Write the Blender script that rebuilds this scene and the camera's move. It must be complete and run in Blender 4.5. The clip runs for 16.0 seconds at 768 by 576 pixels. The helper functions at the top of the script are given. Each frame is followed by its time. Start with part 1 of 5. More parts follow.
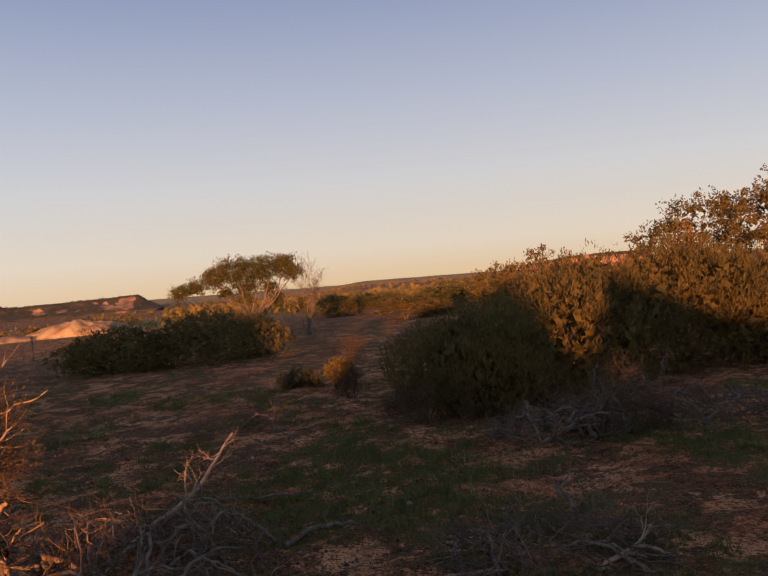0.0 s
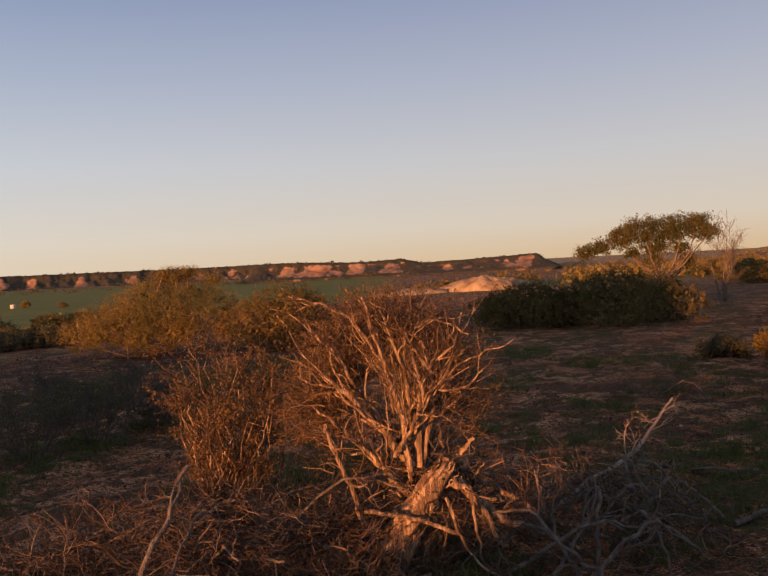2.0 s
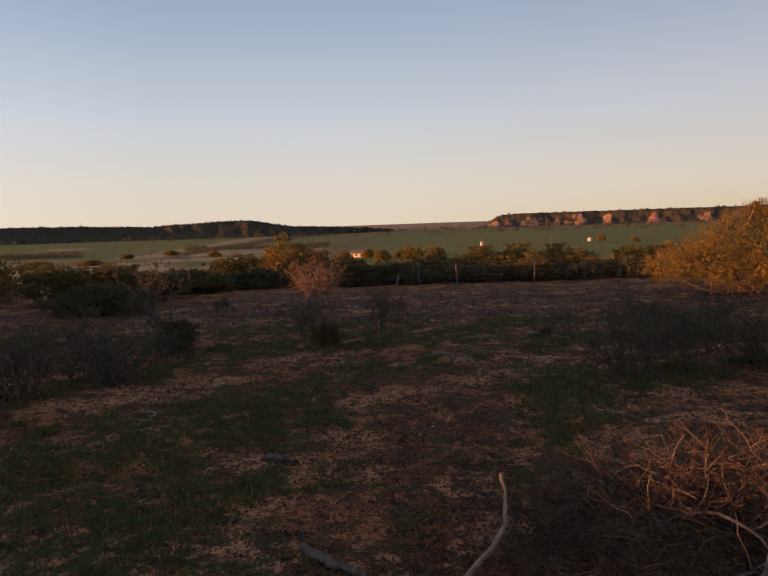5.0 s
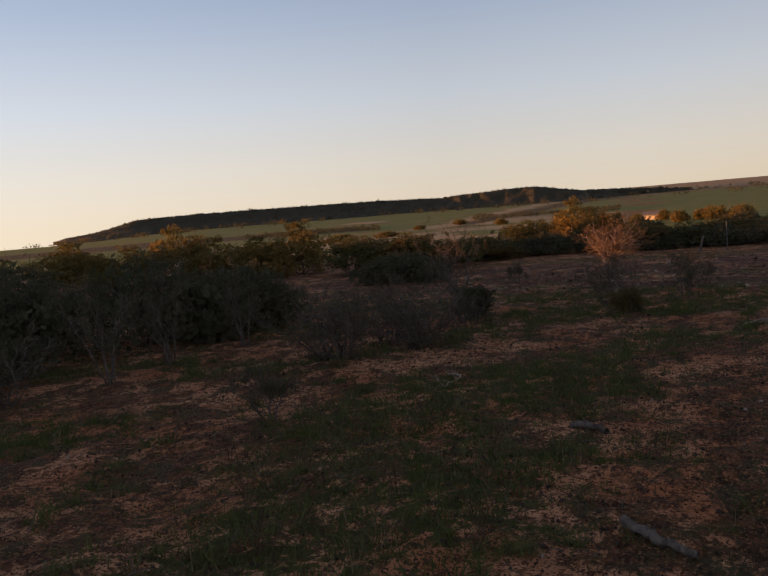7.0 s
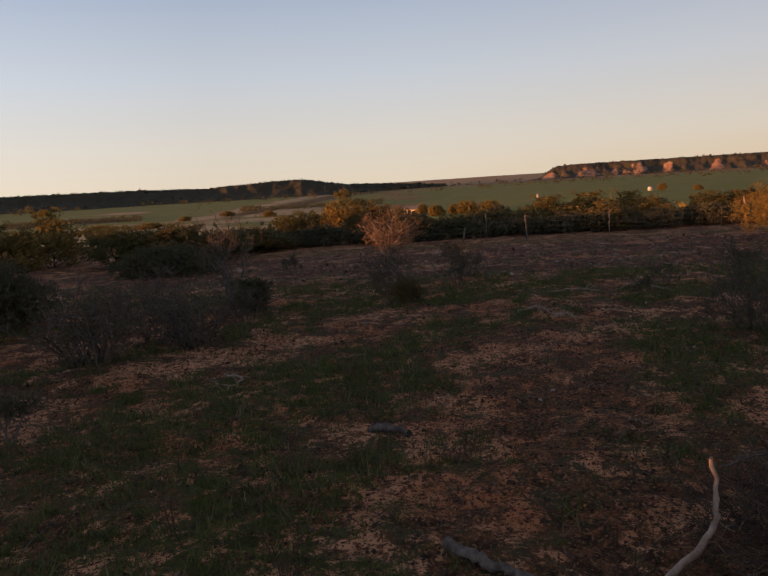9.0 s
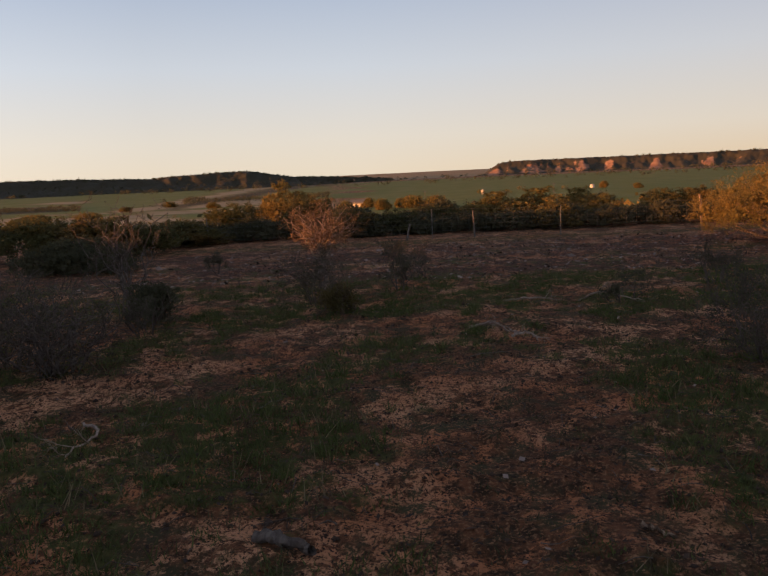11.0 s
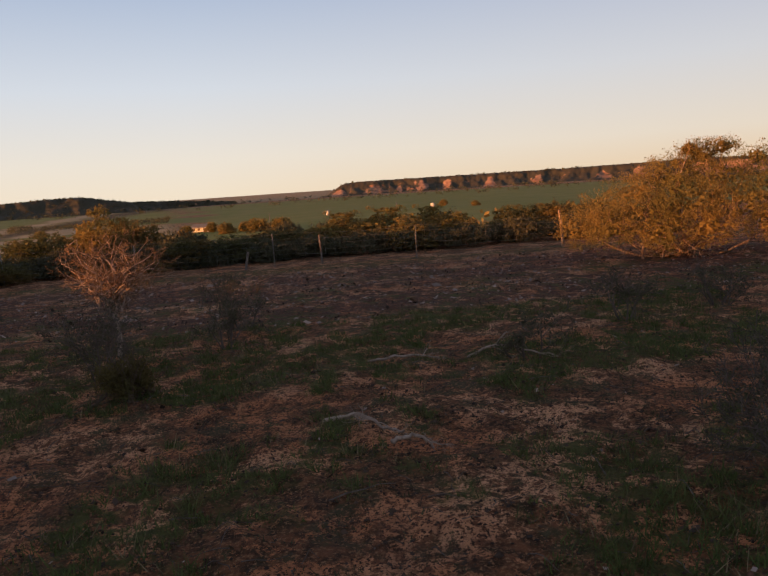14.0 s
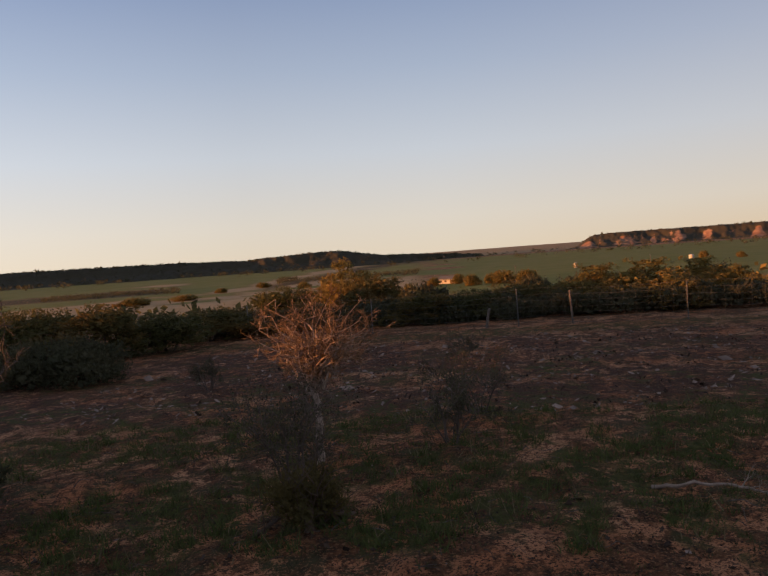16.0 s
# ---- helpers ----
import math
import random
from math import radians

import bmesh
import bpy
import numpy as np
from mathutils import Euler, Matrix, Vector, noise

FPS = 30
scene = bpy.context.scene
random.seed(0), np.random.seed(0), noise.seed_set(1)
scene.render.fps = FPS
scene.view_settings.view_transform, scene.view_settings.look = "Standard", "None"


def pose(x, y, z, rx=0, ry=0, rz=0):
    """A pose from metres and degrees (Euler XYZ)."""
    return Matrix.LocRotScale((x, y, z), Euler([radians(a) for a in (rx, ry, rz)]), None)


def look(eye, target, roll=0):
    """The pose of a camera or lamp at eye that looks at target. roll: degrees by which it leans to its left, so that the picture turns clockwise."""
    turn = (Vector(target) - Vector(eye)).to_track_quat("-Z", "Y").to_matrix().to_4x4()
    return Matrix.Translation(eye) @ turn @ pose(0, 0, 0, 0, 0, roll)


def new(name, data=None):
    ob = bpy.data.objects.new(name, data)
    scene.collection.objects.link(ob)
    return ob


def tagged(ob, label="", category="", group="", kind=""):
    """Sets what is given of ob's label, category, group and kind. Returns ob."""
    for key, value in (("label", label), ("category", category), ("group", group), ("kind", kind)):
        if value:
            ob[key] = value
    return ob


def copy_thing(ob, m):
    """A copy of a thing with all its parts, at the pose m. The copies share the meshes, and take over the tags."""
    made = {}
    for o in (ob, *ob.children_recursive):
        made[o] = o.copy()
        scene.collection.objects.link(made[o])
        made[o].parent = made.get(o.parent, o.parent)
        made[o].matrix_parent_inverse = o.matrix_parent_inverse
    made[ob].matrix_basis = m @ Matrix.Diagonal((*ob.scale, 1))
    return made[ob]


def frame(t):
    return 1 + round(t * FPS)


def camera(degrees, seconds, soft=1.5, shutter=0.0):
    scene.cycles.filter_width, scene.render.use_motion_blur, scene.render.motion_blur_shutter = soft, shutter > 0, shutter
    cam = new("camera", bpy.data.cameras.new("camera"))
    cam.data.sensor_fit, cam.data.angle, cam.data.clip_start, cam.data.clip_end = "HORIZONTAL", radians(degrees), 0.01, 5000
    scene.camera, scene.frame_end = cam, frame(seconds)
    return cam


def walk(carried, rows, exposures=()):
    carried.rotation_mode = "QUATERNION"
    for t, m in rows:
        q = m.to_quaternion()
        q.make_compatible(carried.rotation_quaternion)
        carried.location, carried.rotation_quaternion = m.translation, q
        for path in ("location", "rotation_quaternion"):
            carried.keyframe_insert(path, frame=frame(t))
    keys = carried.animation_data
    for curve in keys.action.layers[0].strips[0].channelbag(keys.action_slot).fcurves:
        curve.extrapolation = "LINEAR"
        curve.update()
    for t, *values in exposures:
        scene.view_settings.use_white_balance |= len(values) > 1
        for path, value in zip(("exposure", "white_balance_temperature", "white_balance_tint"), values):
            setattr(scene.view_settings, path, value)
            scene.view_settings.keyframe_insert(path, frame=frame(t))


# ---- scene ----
cam = camera(53.3, 16.0)
METRES, EYE, TILT, LEAN, TURN = 8.9, 1.55, -0.28, -1.72, 23.3
ROWS = [
    (0.0, 0.0, 0.0, 0.0, 0.02, 0.18, 6.12),
    (0.5, -0.0145, -0.0008, 0.0004, 6.4, 0.23, 5.36),
    (1.0, -0.0229, -0.0037, 0.0003, 14.0, -0.1, 4.56),
    (1.5, -0.0295, -0.0062, 0.0012, 21.63, 0.05, 4.24),
    (2.0, -0.0376, -0.0079, 0.0022, 29.18, -0.19, 4.11),
    (2.5, -0.0478, -0.0142, 0.0013, 37.56, -0.47, 4.05),
    (3.0, -0.0565, -0.0215, -0.0006, 45.05, -1.46, 4.51),
    (3.5, -0.0649, -0.0265, -0.0031, 50.85, -2.73, 4.05),
    (4.0, -0.0695, -0.0272, -0.0044, 58.26, -1.92, 3.15),
    (4.5, -0.0741, -0.0256, -0.0074, 64.42, -3.13, 2.76),
    (5.0, -0.0757, -0.0316, -0.0083, 70.12, -2.7, 2.01),
    (7.5, -0.0886, -0.0453, -0.0121, 95.28, -4.64, 2.05),
    (8.0, -0.0988, -0.0447, -0.0153, 97.43, -5.64, -0.71),
    (8.5, -0.1372, -0.0498, -0.0185, 81.53, -3.52, -3.14),
    (9.0, -0.17, -0.0514, -0.0166, 74.11, -5.77, 3.53),
    (11.5, -0.4077, 0.0529, -0.0159, 67.71, -6.03, 2.33),
    (12.0, -0.452, 0.0748, -0.0137, 62.89, -4.4, 3.58),
    (12.5, -0.5021, 0.0936, -0.0168, 61.15, -4.57, 0.96),
    (13.0, -0.5604, 0.1159, -0.0164, 57.27, -7.48, 0.29),
    (13.5, -0.6141, 0.1529, -0.0147, 58.5, -2.0, 1.76),
    (14.0, -0.6661, 0.1832, -0.0128, 58.61, -5.56, 4.25),
    (14.5, -0.7219, 0.2124, -0.0128, 60.48, -4.03, 5.02),
    (15.0, -0.7792, 0.244, -0.0086, 68.9, -1.76, 4.71),
    (15.5, -0.8384, 0.2617, -0.0052, 75.1, -0.05, 6.27),
    (16.0, -0.896, 0.2857, -0.0082, 76.86, -0.35, 4.0),
]
walk(cam, [(t, pose(0, 0, EYE, TILT, LEAN, TURN) @ pose(METRES * x, METRES * y, METRES * z, 90 + pitch, roll, yaw)) for t, x, y, z, yaw, pitch, roll in ROWS],
     exposures=[(0.0, 1.03), (0.5, 0.98), (1.0, 0.94), (1.5, 0.92), (2.5, 0.87), (3.5, 0.87), (4.0, 0.85), (5.0, 0.86), (7.5, 0.8), (9.0, 0.85), (11.5, 0.98), (13.0, 0.99), (13.5, 0.98), (14.0, 1.08), (14.5, 1.0), (15.0, 0.9), (16.0, 0.85)])

# ---- light ----
SUN_AZ, SUN_EL = 200.0, 2.4          # degrees: counter-clockwise from +y, and up
sun_dir = Vector((-math.sin(radians(SUN_AZ)) * math.cos(radians(SUN_EL)), math.cos(radians(SUN_AZ)) * math.cos(radians(SUN_EL)), math.sin(radians(SUN_EL))))
world = bpy.data.worlds.new("evening_sky")
scene.world = world
world.use_nodes = True
wn = world.node_tree.nodes
wl = world.node_tree.links
sky = wn.new("ShaderNodeTexSky")
sky.sky_type, sky.sun_disc = "NISHITA", False
sky.sun_elevation, sky.sun_rotation = radians(SUN_EL), radians(-SUN_AZ)
sky.altitude, sky.air_density, sky.dust_density, sky.ozone_density = 0, 1.0, 1.0, 3.0


def lin(r, g, b):
    """Linear colour from 0..255 display values."""
    return tuple(c / 255 / 12.92 if c <= 10 else ((c / 255 + 0.055) / 1.055) ** 2.4 for c in (r, g, b))


def sky_ramp(stops):
    """Clear evening air by elevation: (degrees, display colour)."""
    n = wn.new("ShaderNodeValToRGB")
    e = n.color_ramp.elements
    while len(e) > 1:
        e.remove(e[-1])
    for k, (deg, c) in enumerate(stops):
        el = e[0] if k == 0 else e.new(math.sin(radians(deg)))
        el.position, el.color = math.sin(radians(deg)), (*lin(*c), 1)
    return n


way = wn.new("ShaderNodeTexCoord")
split = wn.new("ShaderNodeSeparateXYZ")
wl.new(way.outputs["Generated"], split.inputs[0])
toward = wn.new("ShaderNodeVectorMath")
toward.operation = "DOT_PRODUCT"
toward.inputs[1].default_value = (sun_dir.x, sun_dir.y, 0)
wl.new(way.outputs["Generated"], toward.inputs[0])
side = wn.new("ShaderNodeMapRange")
side.inputs["From Min"].default_value, side.inputs["From Max"].default_value = -1.0, -0.25
wl.new(toward.outputs["Value"], side.inputs["Value"])
away = sky_ramp([(0, (234, 197, 150)), (3, (232, 216, 197)), (8, (214, 211, 212)), (14, (187, 191, 208)), (21, (152, 162, 192)), (28, (126, 138, 172)), (50, (126, 132, 150)), (90, (124, 122, 128))])
near_sun = sky_ramp([(0, (248, 230, 204)), (3, (241, 231, 217)), (8, (218, 223, 231)), (14, (183, 196, 218)), (21, (142, 161, 198)), (28, (116, 137, 178)), (50, (130, 138, 154)), (90, (126, 124, 130))])
for n in (away, near_sun):
    wl.new(split.outputs["Z"], n.inputs[0])
glow = wn.new("ShaderNodeMix")
glow.data_type = "RGBA"
wl.new(side.outputs[0], glow.inputs["Factor"])
wl.new(away.outputs[0], glow.inputs["A"])
wl.new(near_sun.outputs[0], glow.inputs["B"])
scatter = wn.new("ShaderNodeVectorMath")
scatter.operation = "SCALE"
scatter.inputs["Scale"].default_value = 0.12
wl.new(sky.outputs["Color"], scatter.inputs[0])
both = wn.new("ShaderNodeMix")
both.data_type = "RGBA"
both.inputs["Factor"].default_value = 0.9
wl.new(scatter.outputs[0], both.inputs["A"])
lift = wn.new("ShaderNodeMapRange")             # the sky grows brighter round towards the sun
lift.inputs["From Min"].default_value, lift.inputs["From Max"].default_value = 0.0, 0.8
lift.inputs["To Min"].default_value, lift.inputs["To Max"].default_value = 1.0, 1.35
wl.new(toward.outputs["Value"], lift.inputs["Value"])
bright = wn.new("ShaderNodeVectorMath")
bright.operation = "SCALE"
wl.new(glow.outputs["Result"], bright.inputs[0])
wl.new(lift.outputs[0], bright.inputs["Scale"])
wl.new(bright.outputs[0], both.inputs["B"])
wl.new(both.outputs["Result"], wn["Background"].inputs["Color"])
wn["Background"].inputs["Strength"].default_value = 0.5
sun = new("sun", bpy.data.lights.new("sun", "SUN"))
sun.data.energy, sun.data.angle, sun.data.color = 5.0, radians(0.6), (1.0, 0.40, 0.13)
sun.matrix_world = look(sun_dir * 50, (0, 0, 0))


# ---- materials ----
def material(name, base, second, scale=8.0, rough=0.9, bump=0.3, fine=60.0, translucent=0.0, island=0.0, lo=0.35, hi=0.65, stretch=(1, 1, 1)):
    m = bpy.data.materials.new(name)
    m.use_nodes = True
    nt, nd = m.node_tree, m.node_tree.nodes
    bsdf = nd["Principled BSDF"]
    co = nd.new("ShaderNodeTexCoord")
    mp = nd.new("ShaderNodeMapping")
    mp.inputs["Scale"].default_value = stretch
    nt.links.new(co.outputs["Object"], mp.inputs["Vector"])
    big, small = nd.new("ShaderNodeTexNoise"), nd.new("ShaderNodeTexNoise")
    big.inputs["Scale"].default_value, big.inputs["Detail"].default_value = scale, 6
    small.inputs["Scale"].default_value, small.inputs["Detail"].default_value = fine, 5
    for n in (big, small):
        nt.links.new(mp.outputs[0], n.inputs["Vector"])
    ramp = nd.new("ShaderNodeMapRange")
    ramp.inputs["From Min"].default_value, ramp.inputs["From Max"].default_value = lo, hi
    nt.links.new(big.outputs["Fac"], ramp.inputs["Value"])
    mix = nd.new("ShaderNodeMix")
    mix.data_type = "RGBA"
    mix.inputs["A"].default_value, mix.inputs["B"].default_value = (*base, 1), (*second, 1)
    nt.links.new(ramp.outputs[0], mix.inputs["Factor"])
    out = mix.outputs["Result"]
    hsv = nd.new("ShaderNodeHueSaturation")
    nt.links.new(out, hsv.inputs["Color"])
    var = nd.new("ShaderNodeMapRange")
    var.inputs["To Min"].default_value, var.inputs["To Max"].default_value = 0.7, 1.3
    nt.links.new(small.outputs["Fac"], var.inputs["Value"])
    if island:
        geo = nd.new("ShaderNodeNewGeometry")
        nt.links.new(geo.outputs["Random Per Island"], var.inputs["Value"])
        var.inputs["To Min"].default_value, var.inputs["To Max"].default_value = 1 - island, 1 + island
    nt.links.new(var.outputs[0], hsv.inputs["Value"])
    nt.links.new(hsv.outputs[0], bsdf.inputs["Base Color"])
    bsdf.inputs["Roughness"].default_value = rough
    bsdf.inputs["Specular IOR Level"].default_value = 0.25
    if bump:
        b = nd.new("ShaderNodeBump")
        b.inputs["Strength"].default_value, b.inputs["Distance"].default_value = bump, 0.02
        nt.links.new(small.outputs["Fac"], b.inputs["Height"])
        nt.links.new(b.outputs[0], bsdf.inputs["Normal"])
    if translucent:
        tr, ms = nd.new("ShaderNodeBsdfTranslucent"), nd.new("ShaderNodeMixShader")
        ms.inputs[0].default_value = translucent
        nt.links.new(hsv.outputs[0], tr.inputs["Color"])
        nt.links.new(bsdf.outputs[0], ms.inputs[1])
        nt.links.new(tr.outputs[0], ms.inputs[2])
        nt.links.new(ms.outputs[0], nd["Material Output"].inputs["Surface"])
    return m


def leaf_mat(name, base, second, scale=1.2):
    return material(name, base, second, scale, 0.75, 0.0, 30.0, 0.42, 0.22)


LEAF_OLIVE = leaf_mat("olive_leaves", (0.085, 0.085, 0.030), (0.13, 0.105, 0.036))
LEAF_DARK = leaf_mat("dark_grey_green_leaves", (0.068, 0.068, 0.036), (0.10, 0.088, 0.046))
LEAF_FEATHER = leaf_mat("brownish_olive_needles", (0.098, 0.079, 0.027), (0.15, 0.102, 0.032))
LEAF_MIXED = leaf_mat("olive_to_rusty_leaves", (0.10, 0.088, 0.030), (0.21, 0.128, 0.040), 0.9)
LEAF_RUST = leaf_mat("rusty_olive_leaves", (0.155, 0.125, 0.036), (0.26, 0.165, 0.047), 0.8)
LEAF_YELLOW = leaf_mat("yellow_leaves", (0.20, 0.13, 0.025), (0.14, 0.10, 0.025))
LEAF_DRY = leaf_mat("dry_brown_leaves", (0.16, 0.09, 0.05), (0.10, 0.06, 0.035))
BARK_GREY = material("weathered_grey_wood", (0.20, 0.155, 0.125), (0.09, 0.065, 0.052), 24, 0.9, 0.9, 100, stretch=(1, 1, 0.3))
BARK_DEAD = material("sun_bleached_dead_wood", (0.43, 0.28, 0.175), (0.13, 0.078, 0.048), 30, 0.9, 1.0, 110, stretch=(1, 1, 0.16), lo=0.37, hi=0.55)
# paler copy of the brown twigs, with sunlight put into its colour
TWIG_PALE = material("sunlit_dry_twigs", (0.28, 0.175, 0.105), (0.12, 0.072, 0.043), 3, 0.9, 0.0, 40, 0, 0.6)
LEAF_GOLD = leaf_mat("small_golden_brown_leaves", (0.20, 0.115, 0.045), (0.12, 0.075, 0.03), 3)
BONE = material("smooth_bleached_wood", (0.40, 0.29, 0.22), (0.24, 0.165, 0.12), 20, 0.85, 0.3, 90)
BARK_BROWN = material("brown_bark", (0.14, 0.09, 0.06), (0.08, 0.055, 0.04), 8, 0.9, 0.5, 80)
TWIG_BROWN = material("dry_brown_twigs", (0.105, 0.06, 0.034), (0.048, 0.029, 0.019), 3, 0.9, 0.0, 40, 0, 0.6)
TWIG_GREY = material("dry_grey_twigs", (0.15, 0.108, 0.085), (0.075, 0.054, 0.043), 3, 0.9, 0.0, 40, 0, 0.4)
GRASS = material("green_grass_blades", (0.075, 0.095, 0.022), (0.11, 0.115, 0.035), 0.8, 0.8, 0.0, 30, 0.25, 0.4)
STRAW = material("dry_straw_grass", (0.24, 0.17, 0.09), (0.16, 0.11, 0.06), 0.8, 0.85, 0.0, 30, 0.2, 0.4)
METAL = material("galvanised_wire", (0.15, 0.135, 0.12), (0.10, 0.088, 0.076), 12, 0.6, 0.1, 80)
TANK = material("pale_tank_plastic", (0.56, 0.50, 0.40), (0.46, 0.40, 0.32), 0.6, 0.6, 0.1, 4)


# ---- mesh tools ----
def quick_mesh(name, verts, faces):
    """A mesh from arrays: verts (n, 3), faces (m, 3 or 4)."""
    verts, faces = np.asarray(verts, np.float32), np.asarray(faces, np.int32)
    me = bpy.data.meshes.new(name)
    m, k = faces.shape
    me.vertices.add(len(verts))
    me.vertices.foreach_set("co", verts.ravel())
    me.loops.add(m * k)
    me.loops.foreach_set("vertex_index", faces.ravel())
    me.polygons.add(m)
    me.polygons.foreach_set("loop_start", np.arange(0, m * k, k, dtype=np.int32))
    me.update(calc_edges=True)
    return me


def part(name, me, mat, parent=None, label="", smooth=False):
    if mat:
        me.materials.append(mat)
    if smooth:
        me.polygons.foreach_set("use_smooth", np.ones(len(me.polygons), bool))
    ob = new(name, me)
    ob.parent = parent
    return tagged(ob, label)


def tubes(paths, sides=5):
    """Tapered tubes along (points, radii) paths: verts and quads."""
    V, F, base = [], [], 0
    ring = np.linspace(0, 2 * np.pi, sides, endpoint=False)
    for pts, rad in paths:
        pts, rad = np.asarray(pts, float), np.asarray(rad, float)
        n = len(pts)
        d = np.gradient(pts, axis=0)
        d /= np.linalg.norm(d, axis=1, keepdims=True) + 1e-9
        ref = np.array([0.31, 0.17, 0.93]) if abs(d[0, 2]) < 0.8 else np.array([0.93, 0.31, 0.17])
        a = np.cross(d, ref)
        a /= np.linalg.norm(a, axis=1, keepdims=True) + 1e-9
        b = np.cross(d, a)
        v = pts[:, None] + rad[:, None, None] * (np.cos(ring)[None, :, None] * a[:, None] + np.sin(ring)[None, :, None] * b[:, None])
        V.append(v.reshape(-1, 3))
        i, j = np.meshgrid(np.arange(n - 1), np.arange(sides), indexing="ij")
        k = (j + 1) % sides
        F.append(np.stack([i * sides + j, i * sides + k, (i + 1) * sides + k, (i + 1) * sides + j], -1).reshape(-1, 4) + base)
        base += n * sides
    return np.concatenate(V), np.concatenate(F)


def limb(rng, p, d, length, r0, r1, n=6, wander=0.25, lift=0.0):
    """One wandering limb."""
    p, d = np.array(p, float), np.array(d, float)
    d /= np.linalg.norm(d)
    pts = [p]
    for _ in range(n):
        d = d + rng.normal(0, wander, 3) + np.array([0, 0, lift])
        d /= np.linalg.norm(d)
        p = p + d * length / n
        pts.append(p)
    return np.array(pts), np.linspace(r0, r1, n + 1)


def grow(rng, p, d, length, r0, levels, kids=4, spread=0.8, shrink=0.62, wander=0.25, lift=0.05, out=None):
    """A limb and all that branches from it: lists of paths, one list a level."""
    if out is None:
        out = [[] for _ in range(levels)]
    level = len(out) - levels
    pts, rad = limb(rng, p, d, length, r0, r0 * 0.45, 6 if levels > 2 else 4 if levels > 1 else 3, wander, lift)
    out[level].append((pts, rad))
    if levels > 1:
        for _ in range(kids):
            s = rng.uniform(0.3, 1.0)
            i = min(int(s * (len(pts) - 1)), len(pts) - 2)
            q = pts[i] + (pts[i + 1] - pts[i]) * rng.uniform(0, 1)
            t = pts[i + 1] - pts[i]
            t = t / np.linalg.norm(t) + rng.normal(0, spread, 3)
            grow(rng, q, t, length * shrink * rng.uniform(0.7, 1.2), rad[i] * 0.6, levels - 1, kids, spread, shrink, wander, lift, out)
    return out


def leaf_quads(rng, centres, length, width, upward=0.0):
    """Small rhombic leaves at the centres, in random directions."""
    n = len(centres)
    a = rng.normal(size=(n, 3))
    a[:, 2] += upward
    a /= np.linalg.norm(a, axis=1, keepdims=True)
    b = np.cross(a, rng.normal(size=(n, 3)))
    b /= np.linalg.norm(b, axis=1, keepdims=True) + 1e-9
    s = rng.uniform(0.6, 1.3, (n, 1))
    a, b = a * s * length / 2, b * s * width / 2
    v = np.stack([centres - a, centres + b, centres + a, centres - b], 1).reshape(-1, 3)
    return v, np.arange(4 * n).reshape(n, 4)


def along(rng, paths, n, jitter):
    """n points near the outer ends of the paths."""
    pick = rng.integers(0, len(paths), n)
    s = rng.uniform(0.15, 1.05, n)
    out = np.empty((n, 3))
    for i in range(n):
        pts = paths[pick[i]][0]
        f = s[i] * (len(pts) - 1)
        k = min(int(f), len(pts) - 2)
        out[i] = pts[k] + (pts[k + 1] - pts[k]) * (f - k)
    return out + rng.normal(0, jitter, (n, 3))


def place(ob, x, y, z=None, rz=0, s=1.0, sz=None):
    ob.matrix_world = pose(x, y, height(x, y) if z is None else z, 0, 0, rz) @ Matrix.Diagonal((s, s, s if sz is None else sz, 1))
    return ob


def spline(pts, n=14, rng=None, wobble=0.0):
    """A smooth line through a few points."""
    p = np.asarray(pts, float)
    p = np.concatenate([[2 * p[0] - p[1]], p, [2 * p[-1] - p[-2]]])
    out = []
    for t in np.linspace(0, len(p) - 3 - 1e-6, n):
        i, f = int(t), t - int(t)
        a, b, c, d = p[i:i + 4]
        out.append(0.5 * (2 * b + (c - a) * f + (2 * a - 5 * b + 4 * c - d) * f * f + (3 * b - a - 3 * c + d) * f ** 3))
    out = np.array(out)
    if wobble:
        out[1:-1] += rng.normal(0, wobble, (n - 2, 3))
    return out


def gnarl(rng, v, amount):
    """Ridges and knots on a tube's surface."""
    f = np.stack([waves(v[:, 0] * 3 + v[:, 2], v[:, 1] * 3 - v[:, 2], 70 + k, 0.25) for k in range(3)], -1)
    return v + amount * f


def ball(rng, n):
    """Points spread evenly in a ball of radius 1."""
    d = rng.normal(size=(n, 3))
    return d / np.linalg.norm(d, axis=1, keepdims=True) * rng.uniform(0, 1, (n, 1)) ** (1 / 3)


